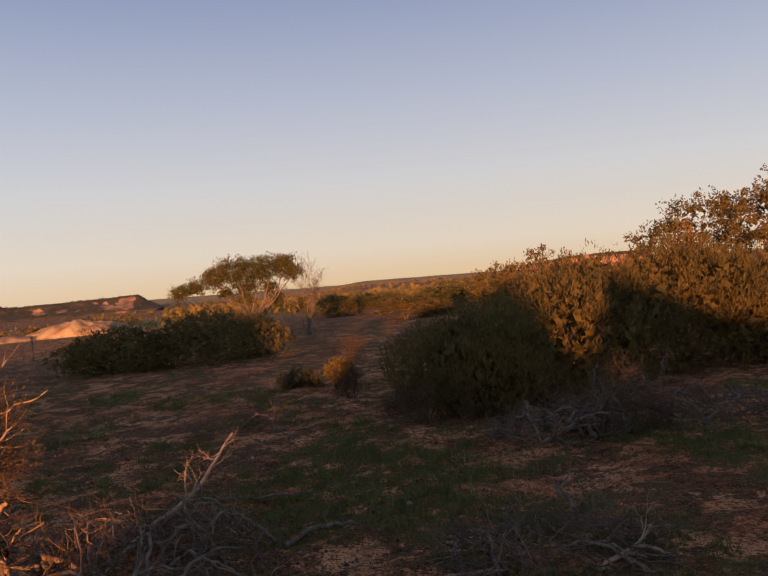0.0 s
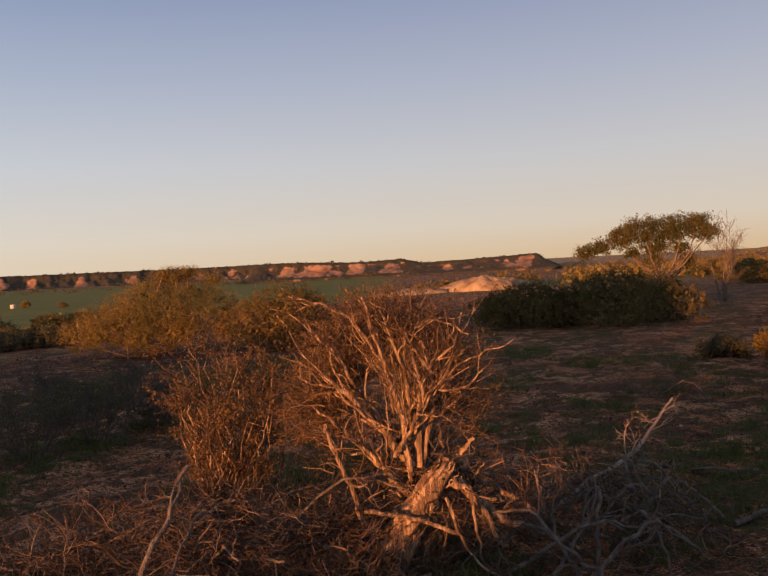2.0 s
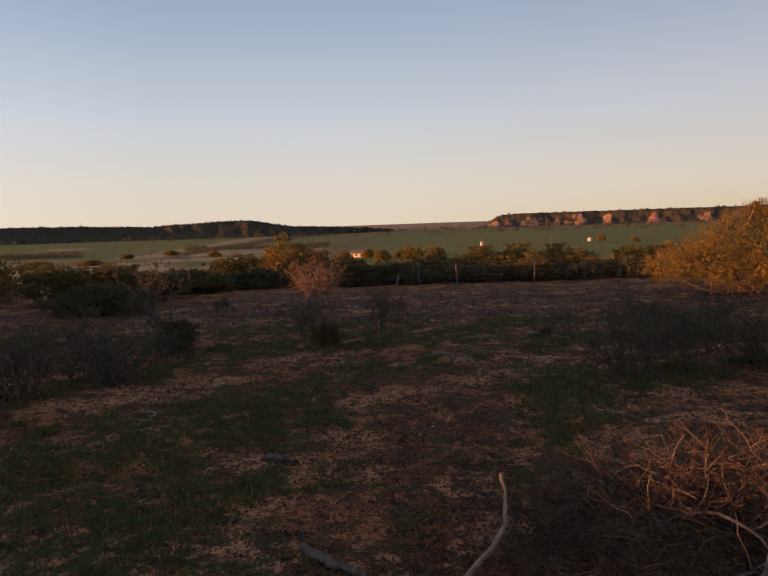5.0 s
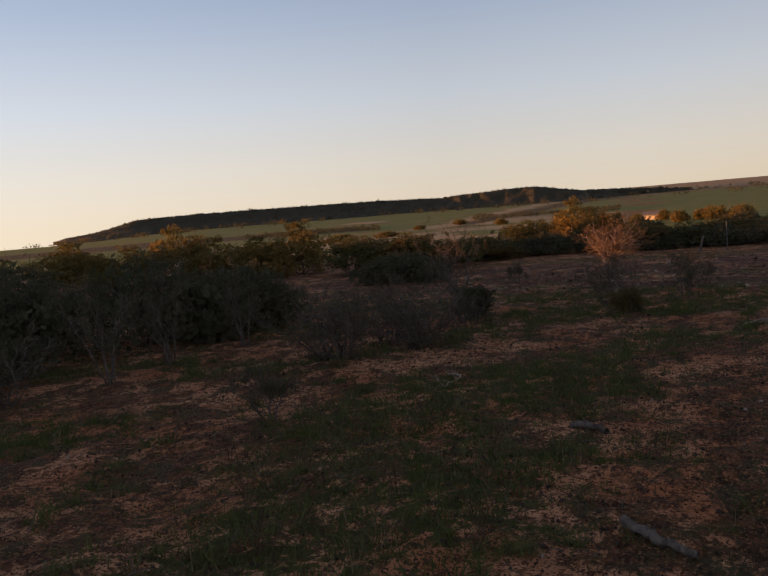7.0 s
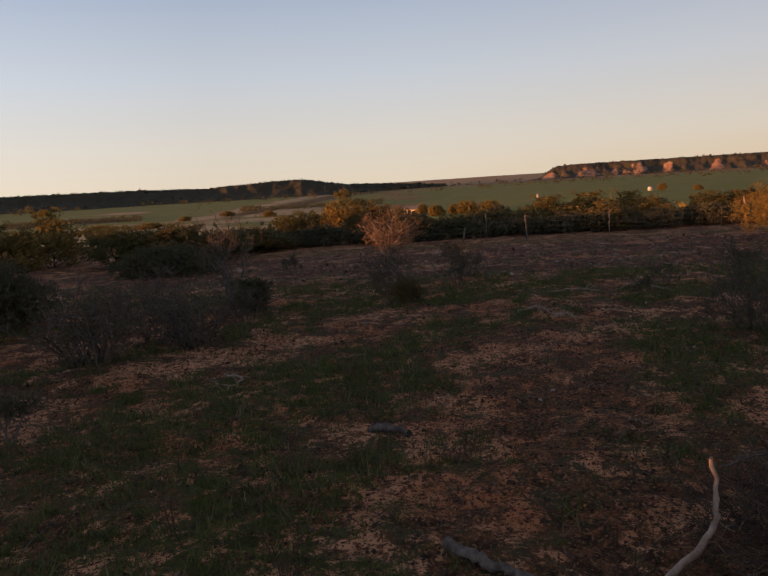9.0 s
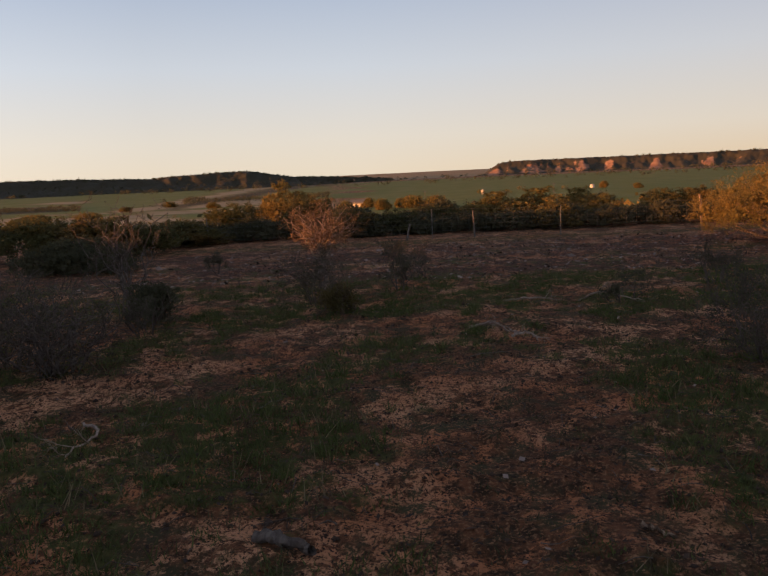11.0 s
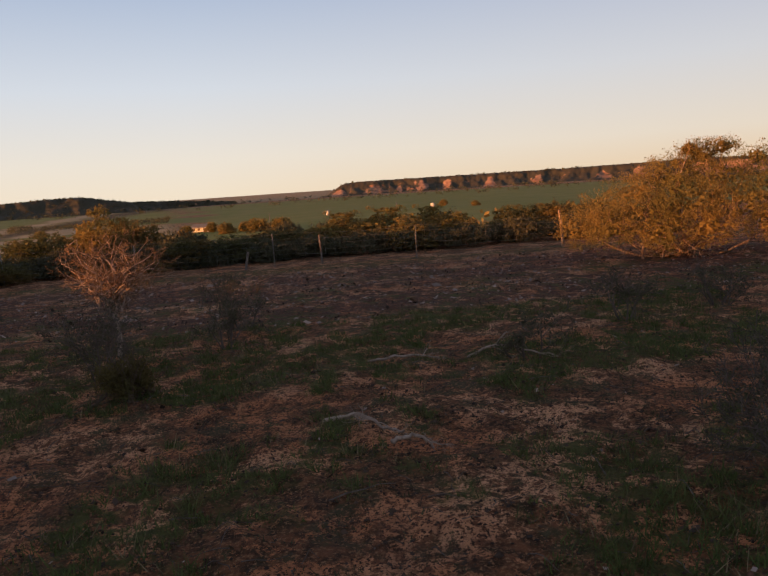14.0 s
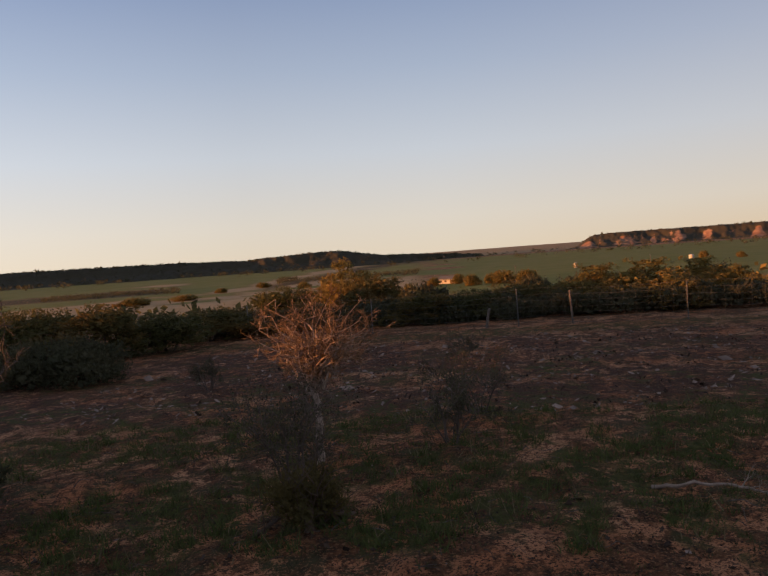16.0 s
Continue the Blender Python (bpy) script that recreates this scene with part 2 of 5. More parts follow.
def plant(name, seed, lumps, leaf, bark, leaves, leaf_len=0.06, leaf_w=0.03, out=0.6, up=0.4, stems=8, r0=0.03, base=0.15, wild=0.8, hollow=0.5, twigs=60, trunk=None, tuft=30, clump=0.0, core=0.74):
    """A leafy plant at the origin: lumps of foliage (x, y, z, radius, height radius), carried by stems from the ground."""
    rng = np.random.default_rng(seed)
    root = new(name)
    L = np.array(lumps, float)
    wgt = L[:, 3] ** 2 * (L[:, 4] / L[:, 3] + 0.4)
    pick = rng.choice(len(L), int(leaves * 1.5), p=wgt / wgt.sum())
    d = rng.normal(size=(len(pick), 3))
    d /= np.linalg.norm(d, axis=1, keepdims=True)
    q = L[pick]
    ax = np.stack([q[:, 3], q[:, 3], q[:, 4]], -1)
    rr = hollow + (1 - hollow) * rng.uniform(0, 1, len(pick)) ** 0.6
    rr = rr * (1 + 0.22 * waves(d[:, 0] * 2 + pick, d[:, 1] * 2 + d[:, 2], seed, 1.1)) + rng.exponential(0.012, len(pick))
    c = q[:, :3] + d * ax * rr[:, None]
    if tuft:
        heads = len(c) // tuft
        own = rng.integers(0, heads, len(c))
        c, d, pick = c[own] + ball(rng, len(c)) * (clump or 2.2 * leaf_len) * rng.uniform(0.5, 1.3, (heads, 1))[own], d[own], pick[own]
    deep = np.zeros(len(c))
    for k, l in enumerate(L):
        e = np.linalg.norm((c - l[:3]) / np.array([l[3], l[3], l[4]]), axis=1)
        deep += (e < 0.62) & (pick != k)
    keep = (deep < 1) & (c[:, 2] > 0.04)
    c, d = c[keep][:leaves], d[keep][:leaves]
    n = len(c)
    a = d * out + rng.normal(0, wild * 0.5, (n, 3)) + np.array([0, 0, up])
    a /= np.linalg.norm(a, axis=1, keepdims=True) + 1e-9
    b = np.cross(a, rng.normal(size=(n, 3)))
    b /= np.linalg.norm(b, axis=1, keepdims=True) + 1e-9
    s = rng.uniform(0.6, 1.35, (n, 1))
    a, b = a * s * leaf_len / 2, b * s * leaf_w / 2
    v = np.stack([c - a, c + b, c + a, c - b], 1).reshape(-1, 3)
    tagged(part("foliage", quick_mesh("foliage", v, np.arange(4 * n).reshape(n, 4)), leaf, root), kind="stuff")
    if core:                                    # broad leaf sprays inside, so that no daylight shows through
        m = 100 * len(L)
        own = np.repeat(np.arange(len(L)), 100)
        q = L[own]
        e = rng.normal(size=(m, 3))
        e /= np.linalg.norm(e, axis=1, keepdims=True)
        c = q[:, :3] + e * np.stack([q[:, 3], q[:, 3], q[:, 4]], -1) * (core * rng.uniform(0.55, 1.0, (m, 1)))
        c[:, 2] = np.maximum(c[:, 2], 0.05)
        v, f = leaf_quads(rng, c, 1.0, 0.62)
        v = c.repeat(4, 0) + (v - c.repeat(4, 0)) * np.repeat(np.minimum(0.34 * q[:, 3], 0.15), 4)[:, None]
        v[:, 2] = np.maximum(v[:, 2], 0.01)
        tagged(part("inner_foliage", quick_mesh("inner_foliage", v, f), leaf, root), kind="stuff")
    start, hold = np.zeros(3), root
    if trunk:
        pts = spline(trunk, 12, rng, 0.02)
        v, f = tubes([(pts, np.linspace(r0 * 2.2, r0 * 1.2, 12))], 9)
        hold = part("trunk", quick_mesh("trunk", gnarl(rng, v, r0 * 0.35), f), bark, root, smooth=True)
        start = pts[-1]
    order = np.argsort(-L[:, 3])
    ends = []
    for k in range(stems):
        l = L[order[k % len(L)]]
        goal = l[:3] + rng.normal(0, 0.25, 3) * np.array([l[3], l[3], l[4]])
        p0 = start + rng.normal(0, base, 3) * (np.array([1, 1, 0]) if not trunk else 0.12)
        p0[2] = -0.06 if not trunk else p0[2]
        mid = p0 + (goal - p0) * 0.5 + np.array([0, 0, -0.12 * np.linalg.norm(goal - p0)]) + rng.normal(0, 0.07, 3) * np.linalg.norm(goal - p0)
        mid[2] = max(mid[2], 0.03)
        pts = spline([p0, mid, goal], 9, rng, 0.012)
        rad = np.linspace(r0, r0 * 0.3, 9) * rng.uniform(0.6, 1.2)
        sub = [(pts, rad)]
        for _ in range(3):
            i = rng.integers(3, 8)
            sub.append(limb(rng, pts[i], pts[i] - pts[i - 1] + rng.normal(0, 0.12, 3), l[3] * rng.uniform(0.5, 1.0), rad[i] * 0.7, rad[i] * 0.2, 5, 0.25, 0.06))
        ends.extend(sub)
        v, f = tubes(sub, 6)
        part("stem", quick_mesh("stem", v, f), bark, hold, smooth=True)
    if twigs:
        tw = []
        for k in range(twigs):
            pts = ends[rng.integers(len(ends))][0]
            i = rng.integers(2, len(pts))
            tw.append(limb(rng, pts[i], pts[i] - pts[i - 1] + rng.normal(0, 0.1, 3) + np.array([0, 0, 0.02]), rng.uniform(0.25, 0.6), r0 * 0.16, r0 * 0.05, 4, 0.25, 0.08))
        v, f = tubes(tw, 3)
        tagged(part("brushwood", quick_mesh("brushwood", v, f), bark, root), kind="stuff")
    return root


def again(ob, m):
    """A copy of a thing at the pose and scale m."""
    return copy_thing(ob, m @ Matrix.Diagonal((*[1 / c for c in ob.scale], 1)))


def heap(seed, w, d, h, n, low=0.4, flat=0.75):
    """Lumps that make an irregular rounded bush w by d and h high."""
    rng = np.random.default_rng(seed)
    out = [(0.0, 0.0, 0.40 * h, 0.34 * min(w, d), 0.40 * h)]
    for k in range(n):
        a, r = rng.uniform(0, 2 * np.pi), math.sqrt(rng.uniform(0, 1))
        x, y = 0.36 * w * r * np.cos(a), 0.36 * d * r * np.sin(a)
        lim = h * math.sqrt(max(0.12, 1 - 0.8 * r * r))
        R = rng.uniform(0.15, 0.24) * min(w, d)
        H = min(R * flat * rng.uniform(0.8, 1.3), lim * 0.5)
        out.append((x, y, max((lim - H) * rng.uniform(0.3, 1.0) ** 0.5, H * low), R, H))
    return out


def bare_shrub(name, seed, size, h, stems, bark, levels=4, kids=4, r0=0.02, flare=0.8, leaf=None, leaves=0, leaf_len=0.03, spread=0.6, top=0.0, rmin=0.0022):
    """A leafless or thinly leaved shrub: each stem a part."""
    rng = np.random.default_rng(seed)
    root = new(name)
    fine, thick = [], []
    for k in range(stems):
        a = 2 * np.pi * (k + rng.uniform(0, 0.8)) / stems
        tilt = flare * rng.uniform(0.2, 1.0) * size / h / 2
        p = (0.05 * size * np.cos(a), 0.05 * size * np.sin(a), -0.05)
        got = grow(rng, p, (np.cos(a) * tilt, np.sin(a) * tilt, 1.0), 0.55 * h * rng.uniform(0.8, 1.15) + top, r0 * rng.uniform(0.6, 1.2), levels, kids, spread, 0.62, 0.16, 0.05)
        thick.append([q for lev in got[:2] for q in lev])
        for lev in got[2:]:
            fine.extend(lev)
    ends = np.array([p[-1] for p, _ in fine])
    fit = np.array([size / 2 / np.percentile(np.hypot(ends[:, 0], ends[:, 1]), 92)] * 2 + [h / np.percentile(ends[:, 2], 97)])
    fit[:2] = np.clip(fit[:2], 0.5, 1.8)
    for bunch in thick:
        v, f = tubes([(p * fit, r) for p, r in bunch], 5)
        v[:, 2] = np.maximum(v[:, 2], -0.05)
        part("stem", quick_mesh("stem", v, f), bark, root, smooth=True)
    fine = [(p * fit, np.maximum(r, rmin)) for p, r in fine]
    v, f = tubes(fine, 3)
    v[:, 2] = np.maximum(v[:, 2], 0.0)
    tagged(part("brushwood", quick_mesh("brushwood", v, f), bark, root), kind="stuff")
    if leaves:
        c = along(rng, fine, leaves, 0.02)
        v, f = leaf_quads(rng, c[c[:, 2] > 0.05], leaf_len, leaf_len * 0.5, 0.5)
        tagged(part("foliage", quick_mesh("foliage", v, f), leaf, root), kind="stuff")
    return root


def vase_shrub(name, seed, size, h, n, bark, leaf=None, leaves=0, leaf_len=0.02, low=0.35, r0=0.014, rmin=0.003, twigs=5, reach=0.2, crook=0.012, twig_mat=None, trunk=None):
    """A many-stemmed shrub: stems sweep out of one foot into a rounded crown of twigs; each bunch of stems is a part."""
    rng = np.random.default_rng(seed)
    root = new(name)
    bunches, fine = [[] for _ in range(7)], []
    if trunk:
        pts = spline(trunk, 10, rng, 0.006)
        v, f = tubes([(pts, np.linspace(r0 * 2.4, r0 * 1.7, 10)), (pts + np.array([0.02, -0.015, 0]), np.linspace(r0 * 1.8, r0 * 1.2, 10))], 7)
        part("trunk", quick_mesh("trunk", gnarl(rng, v, r0 * 0.3), f), bark, root, smooth=True)
    for k in range(n):
        a, e = rng.uniform(0, 2 * np.pi), math.asin(rng.uniform(-0.45, 1.0))
        s = rng.uniform(0.55, 1.0) ** 0.5
        mid_z, rz = h * (1 + low) / 2, h * (1 - low) / 2
        goal = np.array([0.5 * size * s * math.cos(e) * math.cos(a), 0.5 * size * s * math.cos(e) * math.sin(a), mid_z + rz * s * math.sin(e) * 0.9])
        foot = np.array([0.05 * math.cos(a), 0.05 * math.sin(a), -0.05]) if not trunk else np.array(trunk[-1]) + rng.normal(0, 0.02, 3) - np.array([0, 0, 0.03])
        turn = foot + (goal - foot) * np.array([0.38, 0.38, 0.55]) + rng.normal(0, 0.05, 3) * size
        turn[2] = max(turn[2], 0.05)
        line = spline([foot, turn, goal], 12, rng, crook * size)
        rad = np.linspace(r0 * rng.uniform(0.7, 1.2), rmin * 1.3, 12)
        own = bunches[int(a / (2 * np.pi) * 7) % 7]
        own.append((line, rad))
        for _ in range(twigs):
            i = int(rng.integers(4, 12))
            d = line[i] - line[i - 1]
            got = grow(rng, line[i], d / np.linalg.norm(d) + rng.normal(0, 0.55, 3), reach * rng.uniform(0.5, 1.3), rad[i] * 0.6, 2, 4, 0.7, 0.6, 0.25, 0.06)
            for lev in got:
                fine.extend((p, np.maximum(r, rmin)) for p, r in lev)
    for own in bunches:
        if own:
            v, f = tubes(own, 5)
            part("stem", quick_mesh("stem", v, f), bark, root, smooth=True)
    v, f = tubes(fine, 3)
    v[:, 2] = np.maximum(v[:, 2], 0.0)
    tagged(part("brushwood", quick_mesh("brushwood", v, f), twig_mat or bark, root), kind="stuff")
    if leaves:
        c = along(rng, fine, leaves, 0.015)
        v, f = leaf_quads(rng, c[c[:, 2] > 0.05], leaf_len, leaf_len * 0.5, 0.5)
        tagged(part("foliage", quick_mesh("foliage", v, f), leaf, root), kind="stuff")
    return root


# ---- ground ----
def smooth(a, b, x):
    t = np.clip((x - a) / (b - a), 0, 1)
    return t * t * (3 - 2 * t)


def waves(x, y, seed, scale):
    """A cheap smooth noise in -1..1 from sines in many directions."""
    r = np.random.default_rng(seed)
    out, amp = 0.0, 0.0
    for o in range(14):
        a, k, ph = r.uniform(0, np.pi * 2), (2 * np.pi / scale) * 1.25 ** o * r.uniform(0.7, 1.4), r.uniform(0, 7)
        w = 0.86 ** o
        out, amp = out + w * np.sin(k * (x * np.cos(a) + y * np.sin(a)) + ph + 1.7 * np.sin(0.37 * k * (y * np.cos(a) - x * np.sin(a)) + 2 * ph)), amp + w * w
    return np.clip(out / np.sqrt(amp) / 1.4, -1.4, 1.4)


# crest profile across the sun's bearing, tuned to put shade where it is wanted
SHADE_CREST_U = (-60, -40, -30, -26, -22, -18.5, -15, -12.5, -9, -6.5, -5, -4.5, -3.9, -3.2, -2.75, -2.3, -1.7, -0.6, 0.7, 1.3, 1.6, 2.25, 2.55, 3.2, 4.5, 6, 14, 40)
SHADE_CREST_Z = (0.3, 0.3, 0.3, 0.35, 0.45, 0.75, 1.1, 1.9, 2.9, 3.1, 2.5, 1.15, 1.0, 1.0, 0.88, 0.88, 1.3, 2.6, 2.85, 2.85, 0.92, 0.92, 2.75, 2.4, 1.9, 1.6, 1.2, 0.6)


def shade_bank(x, y, z):
    """Unseen uneven rise added behind the camera's way, shading the ground from low sun."""
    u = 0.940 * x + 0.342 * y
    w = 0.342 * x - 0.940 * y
    lift = np.interp(u, SHADE_CREST_U, SHADE_CREST_Z) + 0.05 * waves(x, y, 8, 1.5) - z
    # a second added rise, farther off and out of view, shades fence and hedge
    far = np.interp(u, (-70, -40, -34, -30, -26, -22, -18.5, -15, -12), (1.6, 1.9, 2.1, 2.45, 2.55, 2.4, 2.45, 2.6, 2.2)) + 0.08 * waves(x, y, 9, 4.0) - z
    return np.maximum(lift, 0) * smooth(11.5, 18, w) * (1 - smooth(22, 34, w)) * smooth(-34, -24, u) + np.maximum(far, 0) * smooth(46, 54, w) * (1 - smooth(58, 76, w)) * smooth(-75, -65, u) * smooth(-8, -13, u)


def height(x, y):
    x, y = np.asarray(x, float), np.asarray(y, float)
    r = np.hypot(x, y)
    xc = -70 * np.tanh(-x / 70)
    yc = 90 * np.tanh(y / 90)
    z = -0.142 + 0.025 * xc + 0.0082 * yc
    z = z + shade_bank(x, y, z)
    right = smooth(-0.16, 0.0, y / np.maximum(r, 1))
    wall = smooth(-0.76, -0.62, y / np.maximum(r, 1))            # past the dark hill the valley opens and falls, fitted to the camera's view
    z = z + 11 * smooth(900, 2200, r) * right + 7.5 * smooth(750, 1650, r) * (1 - right) * wall - 13.6 * smooth(33, 190, -x - 0.45 * np.maximum(y, 0) - 0.1 * np.maximum(-y, 0))
    z = z + 33 * smooth(2300, 4600, r) * wall - 45 * smooth(1200, 4600, r) * (1 - wall)
    n = 0.035 * waves(x, y, 3, 2.6) + 0.02 * waves(x, y, 4, 0.9)
    z = z + n * np.clip(30 / np.maximum(r, 1), 0, 1) + 0.5 * waves(x, y, 5, 300) * smooth(150, 500, r)
    return z if z.ndim else float(z)


GRASS_AT = [(-7.0, -0.4, 3.6, 1.0, -0.8), (-4.6, -2.4, 1.5, 0.9, 1.0), (-7.8, -2.5, 1.5, 1.0, 1.0), (-6.2, -3.4, 2.0, 0.8, 0.8), (-3.2, -2.8, 1.1, 0.9, 0.9),
            (-9.2, 0.95, 1.5, 0.55, 0.9), (-3.0, 6.0, 1.4, 1.5, 0.9), (-1.6, 5.2, 0.9, 0.8, 0.8)]   # lush and bare patches: middle, half axes, richness


def ground_masks(x, y):
    """Grass, straw and leaf litter, each 0..1, by place; far fields as the camera sees them."""
    r = np.hypot(x, y)
    near = 1 - smooth(34, 60, r)
    g = smooth(0.15, 0.6, waves(x, y, 11, 3.4) + 0.5 * waves(x, y, 12, 0.8) + 0.45 * smooth(-11, -14, x) * smooth(-20, -17, x)) * near * smooth(-27, -20, x)
    g = np.maximum(g, smooth(-26.6, -27.6, x) * smooth(-29.6, -28.8, x) * (np.abs(y) < 14) * 0.9)
    ragged = 0.45 * waves(x, y, 17, 1.1) + 0.25 * waves(x, y, 18, 0.4)
    for px, py, a, b, rich in GRASS_AT:
        e = np.hypot((x - px) / a, (y - py) / b)
        g = np.where(rich > 0, np.maximum(g, rich * smooth(1.15, 0.7, e + ragged)), g * (1 + rich * smooth(1.1, 0.6, e + ragged)))
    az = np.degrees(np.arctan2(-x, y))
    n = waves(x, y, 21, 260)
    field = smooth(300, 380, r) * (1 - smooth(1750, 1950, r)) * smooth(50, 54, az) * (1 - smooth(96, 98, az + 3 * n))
    # far bands are fitted to the camera's view: degrees below its eye
    below_eye = np.degrees(np.arctan2(1.4 - height(x, y), r)) + 0.05 * n
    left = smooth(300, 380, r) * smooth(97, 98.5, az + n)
    lane = 0.55 + 0.125 * (az - 104)                       # a strip of stubble, placed by its slant in the camera's view
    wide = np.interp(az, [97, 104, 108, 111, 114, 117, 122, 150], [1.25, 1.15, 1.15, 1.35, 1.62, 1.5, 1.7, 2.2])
    strip = smooth(0.16, 0.10, np.abs(below_eye - lane)) * smooth(111, 109, az)
    streak = smooth(0.07, 0.04, np.abs(below_eye - 0.78)) * smooth(113.5, 115, az) * smooth(119, 117, az)
    tan = smooth(wide - 0.04, wide + 0.04, below_eye) * smooth(-0.75, -0.3, n + 0.5 * waves(x, y, 22, 90))
    wedge = smooth(0.14, 0.08, np.abs(below_eye - 1.75)) * smooth(109.5, 112, az) * smooth(119, 117, az)
    scrub = smooth(0.20, 0.12, np.abs(below_eye - lane - 0.34)) * smooth(110, 108, az)
    scrub = np.maximum(scrub, smooth(0.22, 0.14, np.abs(below_eye - 1.18)) * smooth(115, 116, az + n))
    scrub = np.maximum(scrub, smooth(0.5, 0.42, below_eye) * smooth(101, 99, az)) * left
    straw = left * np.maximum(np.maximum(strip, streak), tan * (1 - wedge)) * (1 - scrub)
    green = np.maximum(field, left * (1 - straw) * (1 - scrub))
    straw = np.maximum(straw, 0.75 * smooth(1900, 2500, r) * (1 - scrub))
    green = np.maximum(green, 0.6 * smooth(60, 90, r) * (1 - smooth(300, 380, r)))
    g = np.maximum(g, scrub)
    litter = 0.3 * smooth(0.1, 0.7, waves(x, y, 14, 2.2) + 0.4 * waves(x, y, 15, 0.5)) * near
    litter = np.maximum(litter, 0.9 * smooth(-16, -18, x) * smooth(-27.5, -25.5, x) * near * smooth(-0.7, 0.1, waves(x, y, 16, 5)))
    litter = np.maximum(litter, scrub)
    return g, straw, litter, green


def ground_sheet():
    az = np.concatenate([np.arange(-14, 152, 0.55), np.arange(152, 346, 2.0)])
    rr = np.concatenate([[0.02], np.geomspace(0.4, 60, 150), np.geomspace(62, 2600, 150), np.geomspace(2750, 4850, 14)])
    A, Rr = np.meshgrid(np.radians(az), rr, indexing="ij")
    x, y = -4.0 - np.sin(A) * Rr, np.cos(A) * Rr
    z = height(x, y)
    na, nr = A.shape
    i, j = np.meshgrid(np.arange(na), np.arange(nr - 1), indexing="ij")
    k = (i + 1) % na
    f = np.stack([i * nr + j, i * nr + j + 1, k * nr + j + 1, k * nr + j], -1).reshape(-1, 4)
    me = quick_mesh("ground", np.stack([x, y, z], -1).reshape(-1, 3), f)
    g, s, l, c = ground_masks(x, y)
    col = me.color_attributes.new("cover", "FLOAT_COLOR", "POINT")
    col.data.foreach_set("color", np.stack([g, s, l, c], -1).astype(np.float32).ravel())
    return me


def ground_mat():
    m = bpy.data.materials.new("red_soil_with_grass")
    m.use_nodes = True
    nt, nd = m.node_tree, m.node_tree.nodes
    bsdf = nd["Principled BSDF"]
    co = nd.new("ShaderNodeTexCoord")
    at = nd.new("ShaderNodeVertexColor")
    at.layer_name = "cover"
    sep = nd.new("ShaderNodeSeparateColor")
    nt.links.new(at.outputs["Color"], sep.inputs[0])

    def noise_tex(scale, detail=6, rough=0.6):
        n = nd.new("ShaderNodeTexNoise")
        n.inputs["Scale"].default_value, n.inputs["Detail"].default_value, n.inputs["Roughness"].default_value = scale, detail, rough
        nt.links.new(co.outputs["Object"], n.inputs["Vector"])
        return n.outputs["Fac"]

    def ranged(v, lo, hi):
        r = nd.new("ShaderNodeMapRange")
        r.inputs["From Min"].default_value, r.inputs["From Max"].default_value = lo, hi
        nt.links.new(v, r.inputs["Value"])
        return r.outputs[0]

    def mixed(fac, a, b):
        x = nd.new("ShaderNodeMix")
        x.data_type = "RGBA"
        nt.links.new(fac, x.inputs["Factor"])
        for s, v in (("A", a), ("B", b)):
            if isinstance(v, tuple):
                x.inputs[s].default_value = (*v, 1)
            else:
                nt.links.new(v, x.inputs[s])
        return x.outputs["Result"]

    def math_node(op, a, b):
        x = nd.new("ShaderNodeMath")
        x.operation = op
        for k, v in enumerate((a, b)):
            if isinstance(v, (int, float)):
                x.inputs[k].default_value = v
            else:
                nt.links.new(v, x.inputs[k])
        return x.outputs[0]

    bare = mixed(ranged(noise_tex(0.8, 4), 0.4, 0.6), (0.55, 0.205, 0.088), (0.74, 0.365, 0.190))
    bare = mixed(ranged(noise_tex(18.0, 6, 0.7), 0.51, 0.57), bare, (0.20, 0.078, 0.038))
    bare = mixed(ranged(noise_tex(55.0, 3), 0.54, 0.60), bare, (0.045, 0.024, 0.015))
    crust = mixed(ranged(noise_tex(12.0, 6, 0.7), 0.42, 0.60), (0.058, 0.032, 0.017), (0.235, 0.093, 0.042))
    crust = mixed(ranged(noise_tex(3.2, 6), 0.50, 0.62), crust, (0.085, 0.068, 0.032))
    crust = mixed(ranged(noise_tex(48.0, 3), 0.56, 0.62), crust, (0.32, 0.16, 0.08))
    soil = mixed(ranged(noise_tex(1.9, 12, 0.78), 0.495, 0.53), crust, bare)
    speck = noise_tex(5.0, 8, 0.75)
    lit = math_node("MULTIPLY", sep.outputs[2], ranged(noise_tex(7.0, 8, 0.72), 0.40, 0.52))
    soil = mixed(lit, soil, (0.088, 0.042, 0.030))
    grass = mixed(ranged(noise_tex(14.0, 5), 0.35, 0.65), (0.05, 0.052, 0.016), (0.125, 0.11, 0.034))
    gm = math_node("MULTIPLY", sep.outputs[0], ranged(speck, 0.47, 0.53))
    soil = mixed(gm, soil, grass)
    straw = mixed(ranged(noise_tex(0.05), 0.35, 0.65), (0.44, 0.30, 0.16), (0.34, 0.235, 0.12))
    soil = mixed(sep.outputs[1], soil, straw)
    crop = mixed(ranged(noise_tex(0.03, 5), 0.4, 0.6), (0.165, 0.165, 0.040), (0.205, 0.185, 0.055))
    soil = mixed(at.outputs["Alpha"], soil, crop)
    nt.links.new(soil, bsdf.inputs["Base Color"])
    bsdf.inputs["Roughness"].default_value = 0.95
    bsdf.inputs["Specular IOR Level"].default_value = 0.1
